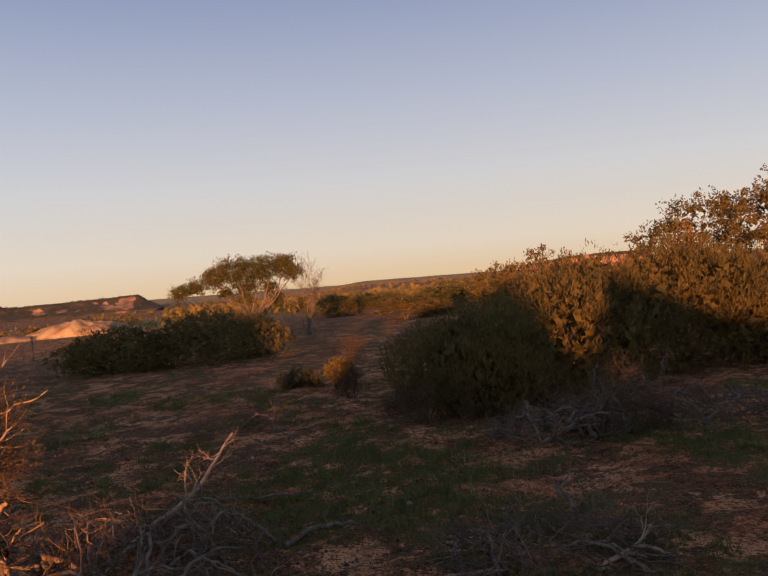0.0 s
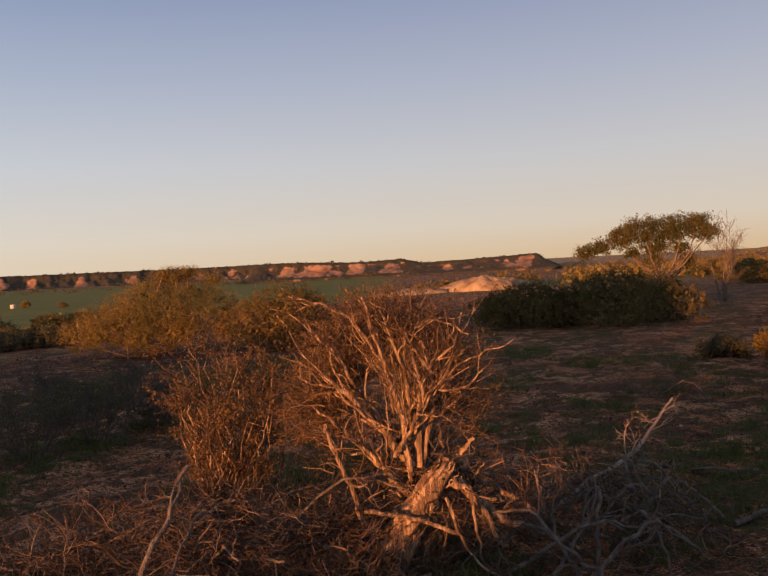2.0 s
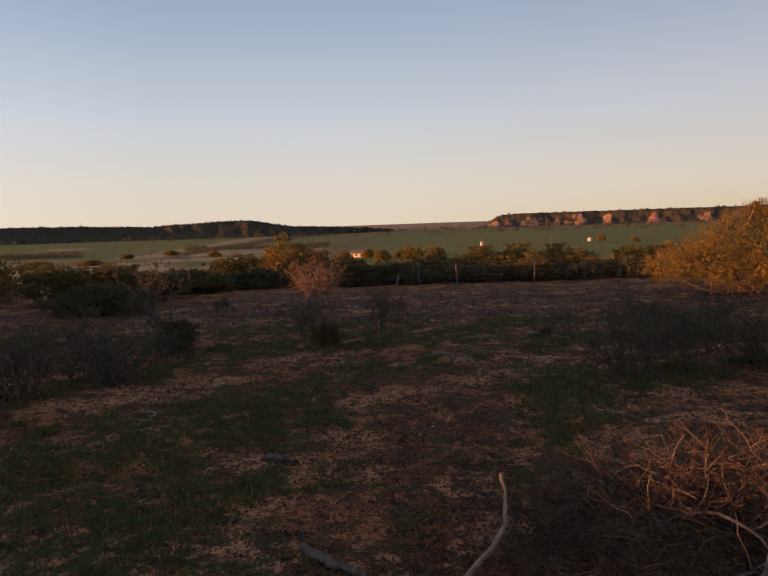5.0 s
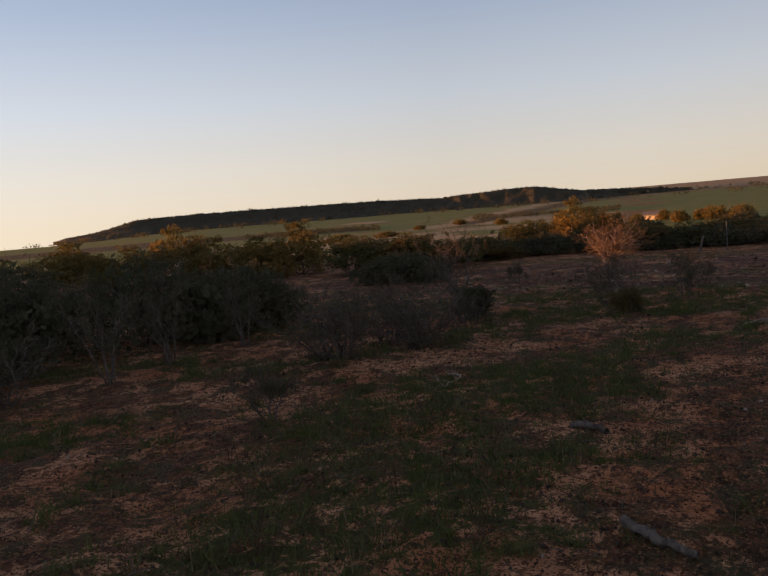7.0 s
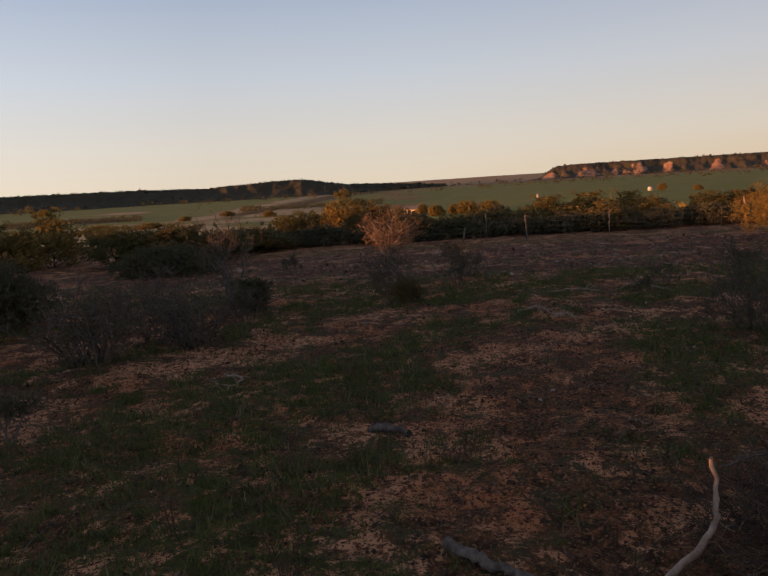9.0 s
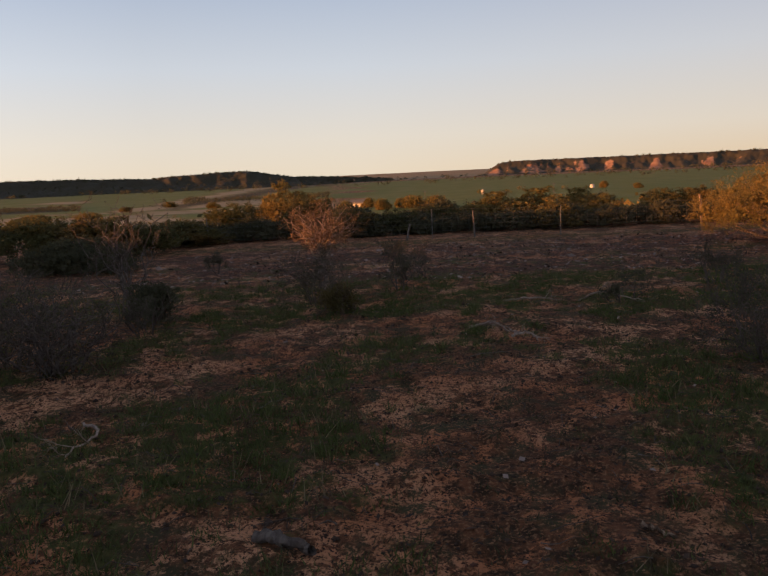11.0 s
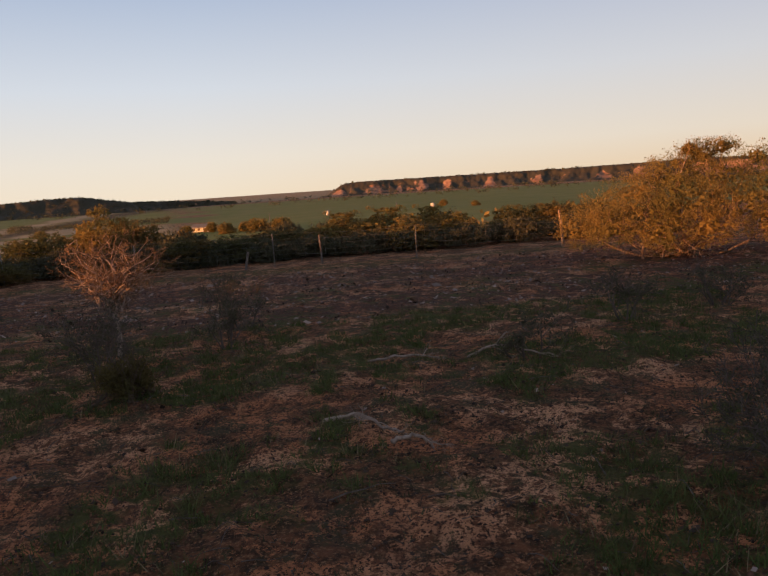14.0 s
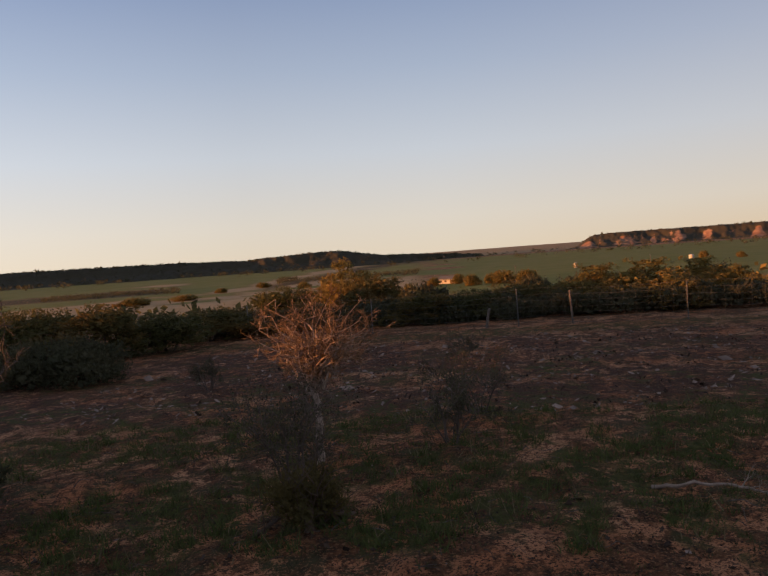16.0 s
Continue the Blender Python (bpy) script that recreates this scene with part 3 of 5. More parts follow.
    b = nd.new("ShaderNodeBump")
    b.inputs["Strength"].default_value, b.inputs["Distance"].default_value = 1.0, 0.05
    nt.links.new(math_node("ADD", noise_tex(9.0, 8, 0.7), noise_tex(40.0, 4)), b.inputs["Height"])
    nt.links.new(b.outputs[0], bsdf.inputs["Normal"])
    return m


ground = part("ground", ground_sheet(), ground_mat(), smooth=True)
tagged(ground, "red sandy soil with patches of short green grass and litter", "ground", kind="structure")


# ---- mesas ----
def mesa_mat():
    m = material("eroded_cliff_earth", (0.26, 0.122, 0.066), (0.39, 0.222, 0.13), 0.03, 0.95, 0.0, 0.12)
    nt, nd = m.node_tree, m.node_tree.nodes
    geo, sep = nd.new("ShaderNodeNewGeometry"), nd.new("ShaderNodeSeparateXYZ")
    at = nd.new("ShaderNodeVertexColor")
    at.layer_name = "scrub"
    n = nd.new("ShaderNodeTexNoise")
    n.inputs["Scale"].default_value, n.inputs["Detail"].default_value = 0.09, 9
    nt.links.new(geo.outputs["Position"], n.inputs["Vector"])
    add = nd.new("ShaderNodeMath")
    add.operation = "ADD"
    sp = nd.new("ShaderNodeSeparateColor")
    nt.links.new(at.outputs["Color"], sp.inputs[0])
    nt.links.new(sp.outputs[0], add.inputs[0])
    nt.links.new(n.outputs["Fac"], add.inputs[1])
    r = nd.new("ShaderNodeMapRange")
    r.inputs["From Min"].default_value, r.inputs["From Max"].default_value = 0.80, 1.0
    nt.links.new(add.outputs[0], r.inputs["Value"])
    mix = nd.new("ShaderNodeMix")
    mix.data_type = "RGBA"
    mix.inputs["B"].default_value = (0.058, 0.047, 0.027, 1)
    bsdf = nd["Principled BSDF"]
    old = bsdf.inputs["Base Color"].links[0].from_socket
    nt.links.new(old, mix.inputs["A"])
    nt.links.new(r.outputs[0], mix.inputs["Factor"])
    nt.links.new(mix.outputs["Result"], bsdf.inputs["Base Color"])
    return m


MESA = mesa_mat()
HUB = (-3.0, -0.6, 1.4)      # about the middle of the walk, from which far bearings are given


def polar(az, d):
    return HUB[0] - math.sin(radians(az)) * d, HUB[1] + math.cos(radians(az)) * d


def mesa(label, seed, az0, az1, dist, rise, wide, bare=0.5, foot=-16.0, deep=400, gully=1.0, pale=(), toe=0.95, trees=900):
    """A table hill between two bearings. rise: [(bearing, elevation of its rim in degrees)]."""
    n = int(abs(az1 - az0) / 0.07)
    az = np.linspace(az0, az1, n)
    s = np.concatenate([np.linspace(-0.3, 1.1, 34), np.linspace(1.3, 4, 8)])
    rise = sorted(rise)
    top = np.interp(az, [a for a, _ in rise], [e for _, e in rise])
    A, S = np.meshgrid(az, s, indexing="ij")
    k = wide / 150
    arc = np.radians(A) * dist
    spur = gully * (0.4 * waves(arc, S * 40 * k, seed, 700 * k) + 0.17 * waves(arc, S * 60 * k, seed + 1, 230 * k))
    rad = dist + wide * (S + spur * smooth(-0.3, 0.2, S) * (1 - 0.45 * smooth(0.3, 1.1, S)))
    rad = np.where(S > 1.1, rad + (S - 1.1) * deep / 3, rad)
    prof = np.interp(S, [-0.3, 0.0, 0.35, 0.7, 0.85, 1.0, 4.0], [-0.08, 0.0, 0.24, 0.56, 0.84, 1.0, 1.01])
    rim = HUB[2] + np.tan(np.radians(top))[:, None] * (dist + wide) + 0.7 * k * waves(arc, S * 40 * k, seed + 3, 90 * k)
    prof = prof + 0.06 * waves(arc, S * 90 * k, seed + 4, 90 * k) * (prof > 0.05) * (prof < 0.97)
    prof[:, 0] = -0.45
    ends = smooth(0, 1, np.minimum(np.abs(az - az0), np.abs(az1 - az)) / toe)[:, None]
    z = foot + (rim - foot) * prof * ends
    x, y = HUB[0] - np.sin(np.radians(A)) * rad, HUB[1] + np.cos(np.radians(A)) * rad
    na, ns = A.shape
    i, j = np.meshgrid(np.arange(na - 1), np.arange(ns - 1), indexing="ij")
    f = np.stack([i * ns + j, i * ns + j + 1, (i + 1) * ns + j + 1, (i + 1) * ns + j], -1).reshape(-1, 4)
    me = quick_mesh("slope", np.stack([x, y, z], -1).reshape(-1, 3), f)
    scrub = 0.75 - bare + 0.55 * smooth(0.78, 0.9, prof) + 0.3 * smooth(0.2, 0.05, prof) - 0.5 * smooth(0.45, 1.0, waves(arc, S * 30 * k, seed + 6, 260 * k)) + 0.2 * waves(arc, S * 60 * k, seed + 7, 60 * k)
    for a, w, e in pale:                       # cones of bare scree
        fan = np.abs(A - a + 0.12 * waves(arc, S * 60 * k, seed + 8, 70 * k)) / (1.7 * w * np.maximum(1.0 - prof, 0.05))
        scrub = scrub - 0.75 * e * smooth(1.0, 0.4, fan) * smooth(0.0, 0.08, prof) * smooth(0.85, 0.6, prof)
    col = me.color_attributes.new("scrub", "FLOAT_COLOR", "POINT")
    col.data.foreach_set("color", np.stack([scrub] * 3 + [np.ones_like(scrub)], -1).astype(np.float32).ravel())
    root = new("mesa")
    part("slope", me, MESA, root, smooth=True)
    rng = np.random.default_rng(seed)                  # trees and scrub along the rim and down the slope
    ia = rng.integers(2, na - 2, trees)
    js = np.where(rng.uniform(0, 1, trees) < 0.45, rng.integers(29, 36, trees), rng.integers(6, 31, trees))
    keep = (scrub[ia, js] + rng.normal(0, 0.25, trees) > 0.55) & (ends[ia, 0] > 0.25)
    ia, js = ia[keep], js[keep]
    size = dist * 0.0011 * rng.lognormal(0, 0.4, len(ia))
    c = np.stack([x[ia, js], y[ia, js], z[ia, js] + 0.3 * size], -1)[:, None] + rng.normal(0, 0.36, (len(ia), 9, 3)) * (size[:, None, None] * np.array([1.3, 1.3, 0.5]))
    c = c.reshape(-1, 3)
    v, f = leaf_quads(rng, c, 1.0, 0.7)
    v = c.repeat(4, 0) + (v - c.repeat(4, 0)) * np.repeat(size, 36)[:, None] * 0.8
    tagged(part("scrub_cover", quick_mesh("scrub_cover", v, f), LEAF_DARK, root), kind="stuff")
    return tagged(root, label, "hill", "table hills round the valley")


mesa("long flat-topped hill with eroded pink cliffs", 31, 86.6, 58, 2250, [(84.4, 0.80), (83, 0.85), (68, 0.85), (58, 0.95)], 150, 0.05, -6.0, gully=0.45, trees=350, pale=[(85.2, 0.7, 0.7), (82.6, 0.9, 0.55), (80.6, 0.3, 0.35), (78.8, 0.35, 0.5), (77.1, 0.45, 0.6), (74.0, 0.5, 0.8), (70.5, 0.4, 0.6), (66.0, 0.6, 0.6), (63.5, 0.5, 0.5)], toe=2.2)
mesa("row of eroded red hills lit by low sun", 41, 63, 39.3, 1500, [(63, 0.5), (60, 0.95), (54, 0.75), (51, 0.85), (49.5, 0.5), (44, 0.65), (41, 0.8), (40.3, 0.3), (39.3, 0.1)], 120, 0.12, -5.0, gully=0.5, trees=450, pale=[(59.6, 0.8, 0.7), (57.2, 0.6, 0.6), (54.6, 0.5, 0.6), (51.8, 0.9, 0.7), (47.5, 0.5, 0.5), (43.2, 0.5, 0.4)])
mesa("dark scrub-covered flat-topped hill in shade", 51, 138, 99, 1700, [(138, -0.4), (134.5, 0.1), (132.5, 0.68), (128, 0.8), (116, 0.75), (110, 0.62), (107, 0.8), (103.4, 0.92), (101, 0.5), (99, 0.2)], 160, -0.55, gully=0.3, trees=4200)
mesa("low dark rise between the hills", 61, 101, 92, 2100, [(101, 0.35), (98, 0.3), (95, 0.1), (92, -0.1)], 100, 0.0)
mesa("pale eroded cliff above the bushes", 71, 13.5, 3, 420, [(13.5, 0.7), (11, 0.95), (9, 1.2), (6, 1.25), (3, 1.2)], 30, 0.55, 0.5, 60, gully=1.2, trees=500)


# ---- bushes and trees ----
hedge = [plant("bush", 100 + k, heap(100 + k, 2.6, 2.6, 2.2, 15), (LEAF_OLIVE, LEAF_RUST, LEAF_MIXED)[k], BARK_BROWN, 7000, 0.066, 0.038, twigs=16, stems=4, tuft=40, clump=0.15, hollow=0.80, core=0.8) for k in range(3)]
HEDGE_AT = [  # bearing, distance, elevation of its top, width
    (105.2, 33, -1.1, 3.4), (101.6, 36, 0.15, 3.4), (99.5, 34, -0.9, 3.0), (96.5, 30, -2.2, 3.0), (93.5, 31, -2.2, 3.2), (91, 32, -2.0, 3.2),
    (88.5, 32, -2.2, 3.0), (85.6, 33, -1.25, 4.0), (82.6, 33, -1.1, 4.2), (79.8, 34, -1.2, 3.4), (81.8, 30, -2.2, 2.2), (78, 33, -1.8, 2.6), (74.2, 34, -1.3, 2.6), (71.6, 34, -1.25, 2.8), (69, 36, -1.3, 2.8),
    (109, 30, -2.3, 3.4), (112, 27, -2.2, 3.2), (115.5, 26, -1.5, 3.6), (119, 27, -1.3, 3.4), (123.5, 30, 0.1, 3.6), (127, 31, -0.8, 3.2), (130, 31, -0.6, 3.2), (133, 32, 0.4, 3.6), (136, 33, -0.9, 3.4), (140.5, 32, -0.2, 3.6), (145, 30, -1.8, 4)]
rng = np.random.default_rng(5)
for k, (az, d, el, w) in enumerate(HEDGE_AT):
    x, y = polar(az, d)
    z = height(x, y)
    h = HUB[2] + d * math.tan(radians(el)) - z
    m = pose(x, y, z, 0, 0, rng.uniform(0, 360)) @ Matrix.Diagonal((w / 2.6, w / 2.6, h / 2.2, 1))
    # bushes with sunlit tops take the rusty leaves: sun put into their colour
    ob = hedge[k] if k < 3 else again(hedge[1 if 77 < az < 87 or 121 < az < 142 else k % 2 * 2], m)
    ob.matrix_world = m
    tagged(ob, "rounded olive bush with sunlit rusty top", "bush", "bushes beyond the fence")

low = plant("bush", 110, heap(110, 3.0, 2.4, 1.25, 20, 0.2), LEAF_DARK, BARK_BROWN, 3400, 0.074, 0.038, twigs=40, stems=5, hollow=0.8)
for k, (az, d, w, h) in enumerate([(112, 28.5, 3.4, 1.1), (107.6, 29.5, 3.4, 1.1), (103.5, 29.5, 3.2, 1.2), (99, 29, 3.4, 1.2), (95, 28.5, 3.2, 1.0), (91.5, 28.5, 3.2, 1.1), (88, 28.5, 3.0, 1.0), (84.5, 28, 3.2, 1.1), (81, 28, 3.0, 1.2), (77.5, 28.5, 3.0, 1.0), (74, 29, 3.0, 1.2), (70, 29.5, 3.2, 1.2), (66, 30, 3.2, 1.2), (97, 38, 4, 1.8), (90, 39, 4, 1.8), (79, 39, 4, 1.6), (86, 41, 4, 1.9)]):
    x, y = polar(az, d + 2.0)
    m = pose(x, y, height(x, y), 0, 0, 37 * k) @ Matrix.Diagonal((w / 3.0, w / 3.0, h / 1.25, 1))
    ob = low if k == 0 else again(low, m)
    ob.matrix_world = m
    tagged(ob, "low dark undergrowth bush behind the fence", "bush", "undergrowth behind the fence")

tagged(place(plant("bush", 201, [(-2.4, 0, 0.75, 0.6, 0.5), (-1.8, 0.4, 1.15, 0.75, 0.5), (-1.7, -0.6, 0.8, 0.7, 0.5), (-1.0, 0.2, 1.6, 0.8, 0.5), (-0.9, -0.7, 1.0, 0.8, 0.6), (-0.2, 0.3, 2.05, 0.75, 0.45), (0.1, -0.6, 1.4, 0.9, 0.6), (0.5, 0.1, 2.45, 0.5, 0.3), (0.95, 0.2, 2.6, 0.4, 0.22), (0.2, 0, 2.6, 0.35, 0.25), (1.0, 0.4, 1.9, 0.8, 0.5), (1.2, -0.5, 1.2, 0.8, 0.6), (1.9, 0.1, 1.5, 0.7, 0.6), (1.9, -0.5, 0.8, 0.6, 0.5), (0.5, -1.0, 0.7, 0.7, 0.45), (-0.5, -1.1, 0.55, 0.6, 0.4), (1.7, 0.2, 2.3, 0.35, 0.3), (0, 0.9, 1.3, 1.0, 0.8)],
       LEAF_RUST, BARK_DEAD, 60000, 0.042, 0.021, r0=0.036, twigs=420, stems=26, base=0.4, hollow=0.6, wild=1.1, tuft=40, clump=0.16, core=0.55), -22.6, 8.4, rz=66, s=0.95, sz=0.92), "large golden-leaved bush lit by low sun", "bush")
tagged(place(plant("bush", 202, heap(202, 4.2, 4.0, 2.1, 24), LEAF_MIXED, BARK_BROWN, 34000, 0.045, 0.022, r0=0.045, tuft=40, clump=0.16, twigs=200, stems=12, base=0.35, hollow=0.7, core=0.7), -19.9, 10.9), "large olive-green bush lit by low sun", "bush")
for k, (x, y, w, h) in enumerate([(-16.6, 17.9, 3.9, 1.7), (-14.1, 19.4, 4.7, 2.05)]):
    tagged(place(plant("bush", 211 + k, heap(211 + k, w, w, h, 26), LEAF_FEATHER, BARK_BROWN, 17000, 0.055, 0.03, stems=9, hollow=0.85, core=0.80), x, y), "dense dark rounded bush in shade", "bush")
for k, (x, y, w, h) in enumerate([(-3.0, 10.0, 2.7, 1.5), (-1.9, 11.6, 3.3, 2.15), (-0.5, 13.1, 3.4, 2.35), (1.5, 13.9, 3.2, 1.9)]):
    tagged(place(plant("bush", 221 + k, heap(221 + k, w, w, h, 20), LEAF_FEATHER, BARK_BROWN, 24000, 0.075, 0.017, out=0.5, up=0.9, wild=0.7, stems=10, twigs=120, hollow=0.8, core=0.8), x, y), "dense feathery olive bush", "bush", "feathery bushes")
tagged(place(plant("bush", 226, heap(226, 5.8, 3.8, 2.75, 24), LEAF_MIXED, BARK_BROWN, 18000, 0.065, 0.034, hollow=0.8, core=0.8), -4.4, 21.5), "broad rust-green bush lit by low sun", "bush")
tagged(place(plant("tree", 227, [(-1.2, 0, 2.0, 0.8, 0.5), (-0.4, 0.3, 2.5, 0.9, 0.5), (0.6, -0.3, 2.4, 0.9, 0.6), (1.4, 0.2, 2.8, 1.0, 0.6), (2.4, 0, 2.9, 1.2, 0.8), (0.5, 0.4, 1.6, 1.0, 0.7), (1.8, -0.6, 1.8, 1.0, 0.7), (3.4, 0.3, 2.2, 1.1, 0.9), (-0.8, -0.5, 1.4, 0.7, 0.5), (3.6, -0.4, 3.2, 0.9, 0.6)], LEAF_MIXED, BARK_BROWN, 46000, 0.058, 0.031, stems=14, r0=0.045, twigs=200, hollow=0.5, wild=1.2, core=0.75), 0.3, 17.0), "many-stemmed small tree with rusty sunlit leaves", "tree")
for k, (x, y, w, h) in enumerate([(-10.2, -9.6, 3.6, 1.55), (-12.2, -9.2, 3.0, 1.3), (-8.0, -11.0, 3.6, 1.6), (-9.8, -12.4, 4.6, 1.5)]):
    tagged(place(plant("bush", 231 + k, heap(231 + k, w, w, h, 20), LEAF_DARK, BARK_BROWN, 17000, 0.048, 0.02, stems=9, twigs=160, hollow=0.8, core=0.8), x, y), "dense dark bush in shade", "bush")
tagged(place(plant("bush", 236, heap(236, 3.4, 3.0, 1.0, 16), LEAF_DARK, BARK_BROWN, 12000, 0.06, 0.03, hollow=0.8, core=0.8), -21.9, -9.8), "low dark rounded bush in shade", "bush")
tagged(place(plant("tree", 237, [(-2.55, 0, 2.45, 0.42, 0.32), (-1.95, 0.1, 2.6, 0.45, 0.34), (-1.05, 0.2, 3.0, 0.6, 0.5), (-0.3, -0.2, 3.2, 0.75, 0.58), (0.5, 0.2, 3.25, 0.8, 0.6), (1.3, -0.1, 3.3, 0.75, 0.58), (2.0, 0.1, 3.35, 0.55, 0.5), (0.3, 0.3, 2.5, 0.6, 0.25), (-0.6, 0.2, 2.35, 0.4, 0.22), (1.3, 0.1, 2.5, 0.45, 0.25), (2.35, 0, 3.05, 0.38, 0.36), (0.2, 0.1, 2.0, 0.4, 0.25), (1.6, 0.2, 1.9, 0.35, 0.3)], LEAF_OLIVE, BARK_GREY, 30000, 0.07, 0.036, stems=14, r0=0.05, twigs=60, hollow=0.3, tuft=50, clump=0.22, core=0.72,
            trunk=[(1.3, 0, -0.1), (0.9, 0.1, 0.5), (0.5, 0, 1.15)]), -18.8, 27.9, z=-0.55, rz=34), "flat-topped wind-bent tree with pale trunk", "tree")
tagged(place(bare_shrub("dead_tree", 238, 2.5, 3.3, 6, BARK_GREY, 5, 3, 0.034, 0.75, rmin=0.0045), -16.3, 29.2), "bare dead tree with pale branches", "tree")

tagged(place(vase_shrub("shrub", 241, 1.3, 1.5, 34, BONE, LEAF_GOLD, 2000, 0.022, 0.50, 0.013, 0.0022, 12, 0.15, 0.034, TWIG_PALE, [(0.5, 0.15, -0.05), (0.25, 0.1, 0.3), (0.12, 0.02, 0.62)]), -15.3, -2.8), "half-bare shrub with pale sunlit twigs", "shrub")
tagged(place(bare_shrub("shrub", 242, 1.05, 0.85, 9, TWIG_GREY, 4, 4, 0.010, 0.9, LEAF_DARK, 2600, 0.024, 0.8), -14.3, -2.75), "thin grey-green shrub in shade", "shrub")
tagged(place(plant("shrub", 243, heap(243, 0.7, 0.6, 0.46, 7), LEAF_FEATHER, BARK_BROWN, 2600, 0.034, 0.014, wild=1.3, hollow=0.5, core=0.45), -13.1, -2.3), "small dense dark green shrub", "shrub")
for k, (x, y, s, h) in enumerate([(-9.35, 1.75, 1.0, 0.75), (-9.75, 2.6, 1.1, 0.75), (-10.1, 3.5, 1.0, 0.7)]):
    tagged(place(bare_shrub("shrub", 245 + k, s * 1.1, h, 15, TWIG_GREY, 5, 3, 0.010, 1.1, LEAF_DARK, 5200, 0.02, 0.7), x, y), "low grey twiggy shrub", "shrub", "grey twiggy shrubs")
for k, (x, y, s, h, n) in enumerate([(-15.4, -1.55, 0.9, 0.8, 6), (-16.9, -1.4, 1.0, 0.7, 6), (-10.4, -5.2, 1.8, 0.95, 14), (-8.9, -5.3, 1.7, 0.9, 14), (-12.2, -4.6, 0.9, 0.5, 7), (-7.4, -7.6, 1.0, 0.9, 6), (-8.6, -7.7, 1.0, 1.0, 6), (-10.2, -7.6, 1.0, 0.9, 5), (-6.2, -8.0, 1.2, 0.6, 8), (-6.0, -4.4, 0.6, 0.45, 4), (-14.6, 3.2, 0.9, 0.6, 7), (-15.4, 4.9, 1.0, 0.55, 8), (-22.8, -2.0, 1.0, 0.5, 8), (-19.8, -5.8, 0.6, 0.5, 5), (-13.2, 1.5, 0.9, 0.5, 4)]):
    tagged(place(bare_shrub("shrub", 260 + k, s, h * (1.4 if y < -7 else 1.0), n, BARK_GREY if y < -7 else TWIG_GREY, 4, 3, 0.012, 0.95, LEAF_DARK, 1800, 0.024, rmin=0.0028), x, y), "thin bare grey shrub in shade", "shrub", "bare grey shrubs")
for k, (x, y, s, h, n) in enumerate([(-13.4, -5.2, 1.5, 1.9, 18), (-9.9, -4.6, 1.7, 0.85, 20), (-8.9, -5.3, 1.5, 0.8, 18), (-10.9, -5.1, 1.4, 0.9, 16)]):
    tagged(place(vase_shrub("shrub", 255 + k, s, h, n, BARK_GREY, LEAF_DARK, 900, 0.024, 0.3, 0.013, 0.0028, 5, 0.2, 0.035, TWIG_GREY), x, y), "bare grey shrub with crooked tangled stems", "shrub", "bare tangled shrubs")
tagged(place(plant("shrub", 259, heap(259, 1.0, 0.9, 0.6, 9), LEAF_DARK, BARK_BROWN, 4200, 0.035, 0.016), -12.9, -4.7), "small dense dark shrub in shade", "shrub")
for k, (x, y, w, h) in enumerate([(-6.6, -9.3, 2.6, 0.95), (-5.3, -9.6, 2.2, 0.8)]):
    tagged(place(plant("bush", 291 + k, heap(291 + k, w, w * 0.8, h, 14), LEAF_DARK, TWIG_GREY, 9000, 0.04, 0.016, stems=9, twigs=160, hollow=0.8), x, y), "low grey-green bush in shade", "bush", "low shaded bushes")
tagged(place(plant("bush", 294, heap(294, 2.4, 2.0, 1.3, 12), LEAF_DRY, BARK_BROWN, 6000, 0.05, 0.026, hollow=0.8), -9.2, -14.6), "rusty dry bush standing in shade", "bush")
tagged(place(plant("shrub", 280, heap(280, 0.7, 0.6, 0.6, 8), LEAF_YELLOW, BARK_BROWN, 3000, 0.05, 0.028), -6.35, 12.4), "small yellow-leaved shrub catching the sun", "shrub")
tagged(place(plant("shrub", 281, heap(281, 0.8, 0.8, 0.45, 8), LEAF_DARK, BARK_BROWN, 2600, 0.05, 0.025), -7.3, 12.6), "low dark green shrub", "shrub")
# the last three are added: their rust colour stands in for sunlit grass
for k, (x, y, s, h) in enumerate([(-5.4, 10.9, 0.7, 0.55), (-6.6, 16.7, 1.6, 0.9), (-8.6, 17.5, 1.0, 0.6), (-3.9, 9.5, 0.7, 0.45), (-3.35, 8.75, 0.8, 0.5), (-2.7, 8.95, 0.8, 0.5), (-2.1, 9.6, 0.7, 0.5)]):
    tagged(place(bare_shrub("shrub", 283 + k, s, h, 8, TWIG_BROWN, 4, 4, 0.010, 0.95, LEAF_DRY, 900, 0.028), x, y), "dry brown twiggy shrub", "shrub", "dry brown shrubs")
for k, (az, d, el, w) in enumerate([(24.5, 62, 0.1, 4.5), (22.5, 55, -0.2, 5), (20, 58, 0.0, 4), (17, 40, -0.3, 5), (14.5, 46, 0.6, 6), (27, 85, 0.1, 5), (31, 48, -0.9, 4), (29, 40, -1.2, 3)]):
    x, y = polar(az, d)
    z = height(x, y)
    m = pose(x, y, z, 0, 0, 77 * k) @ Matrix.Diagonal((w / 2.6, w / 2.6, (HUB[2] + d * math.tan(radians(el)) - z) / 2.2, 1))
    tagged(again(hedge[k % 2 * 2], m), "low olive bush on the plain", "bush", "bushes on the plain")


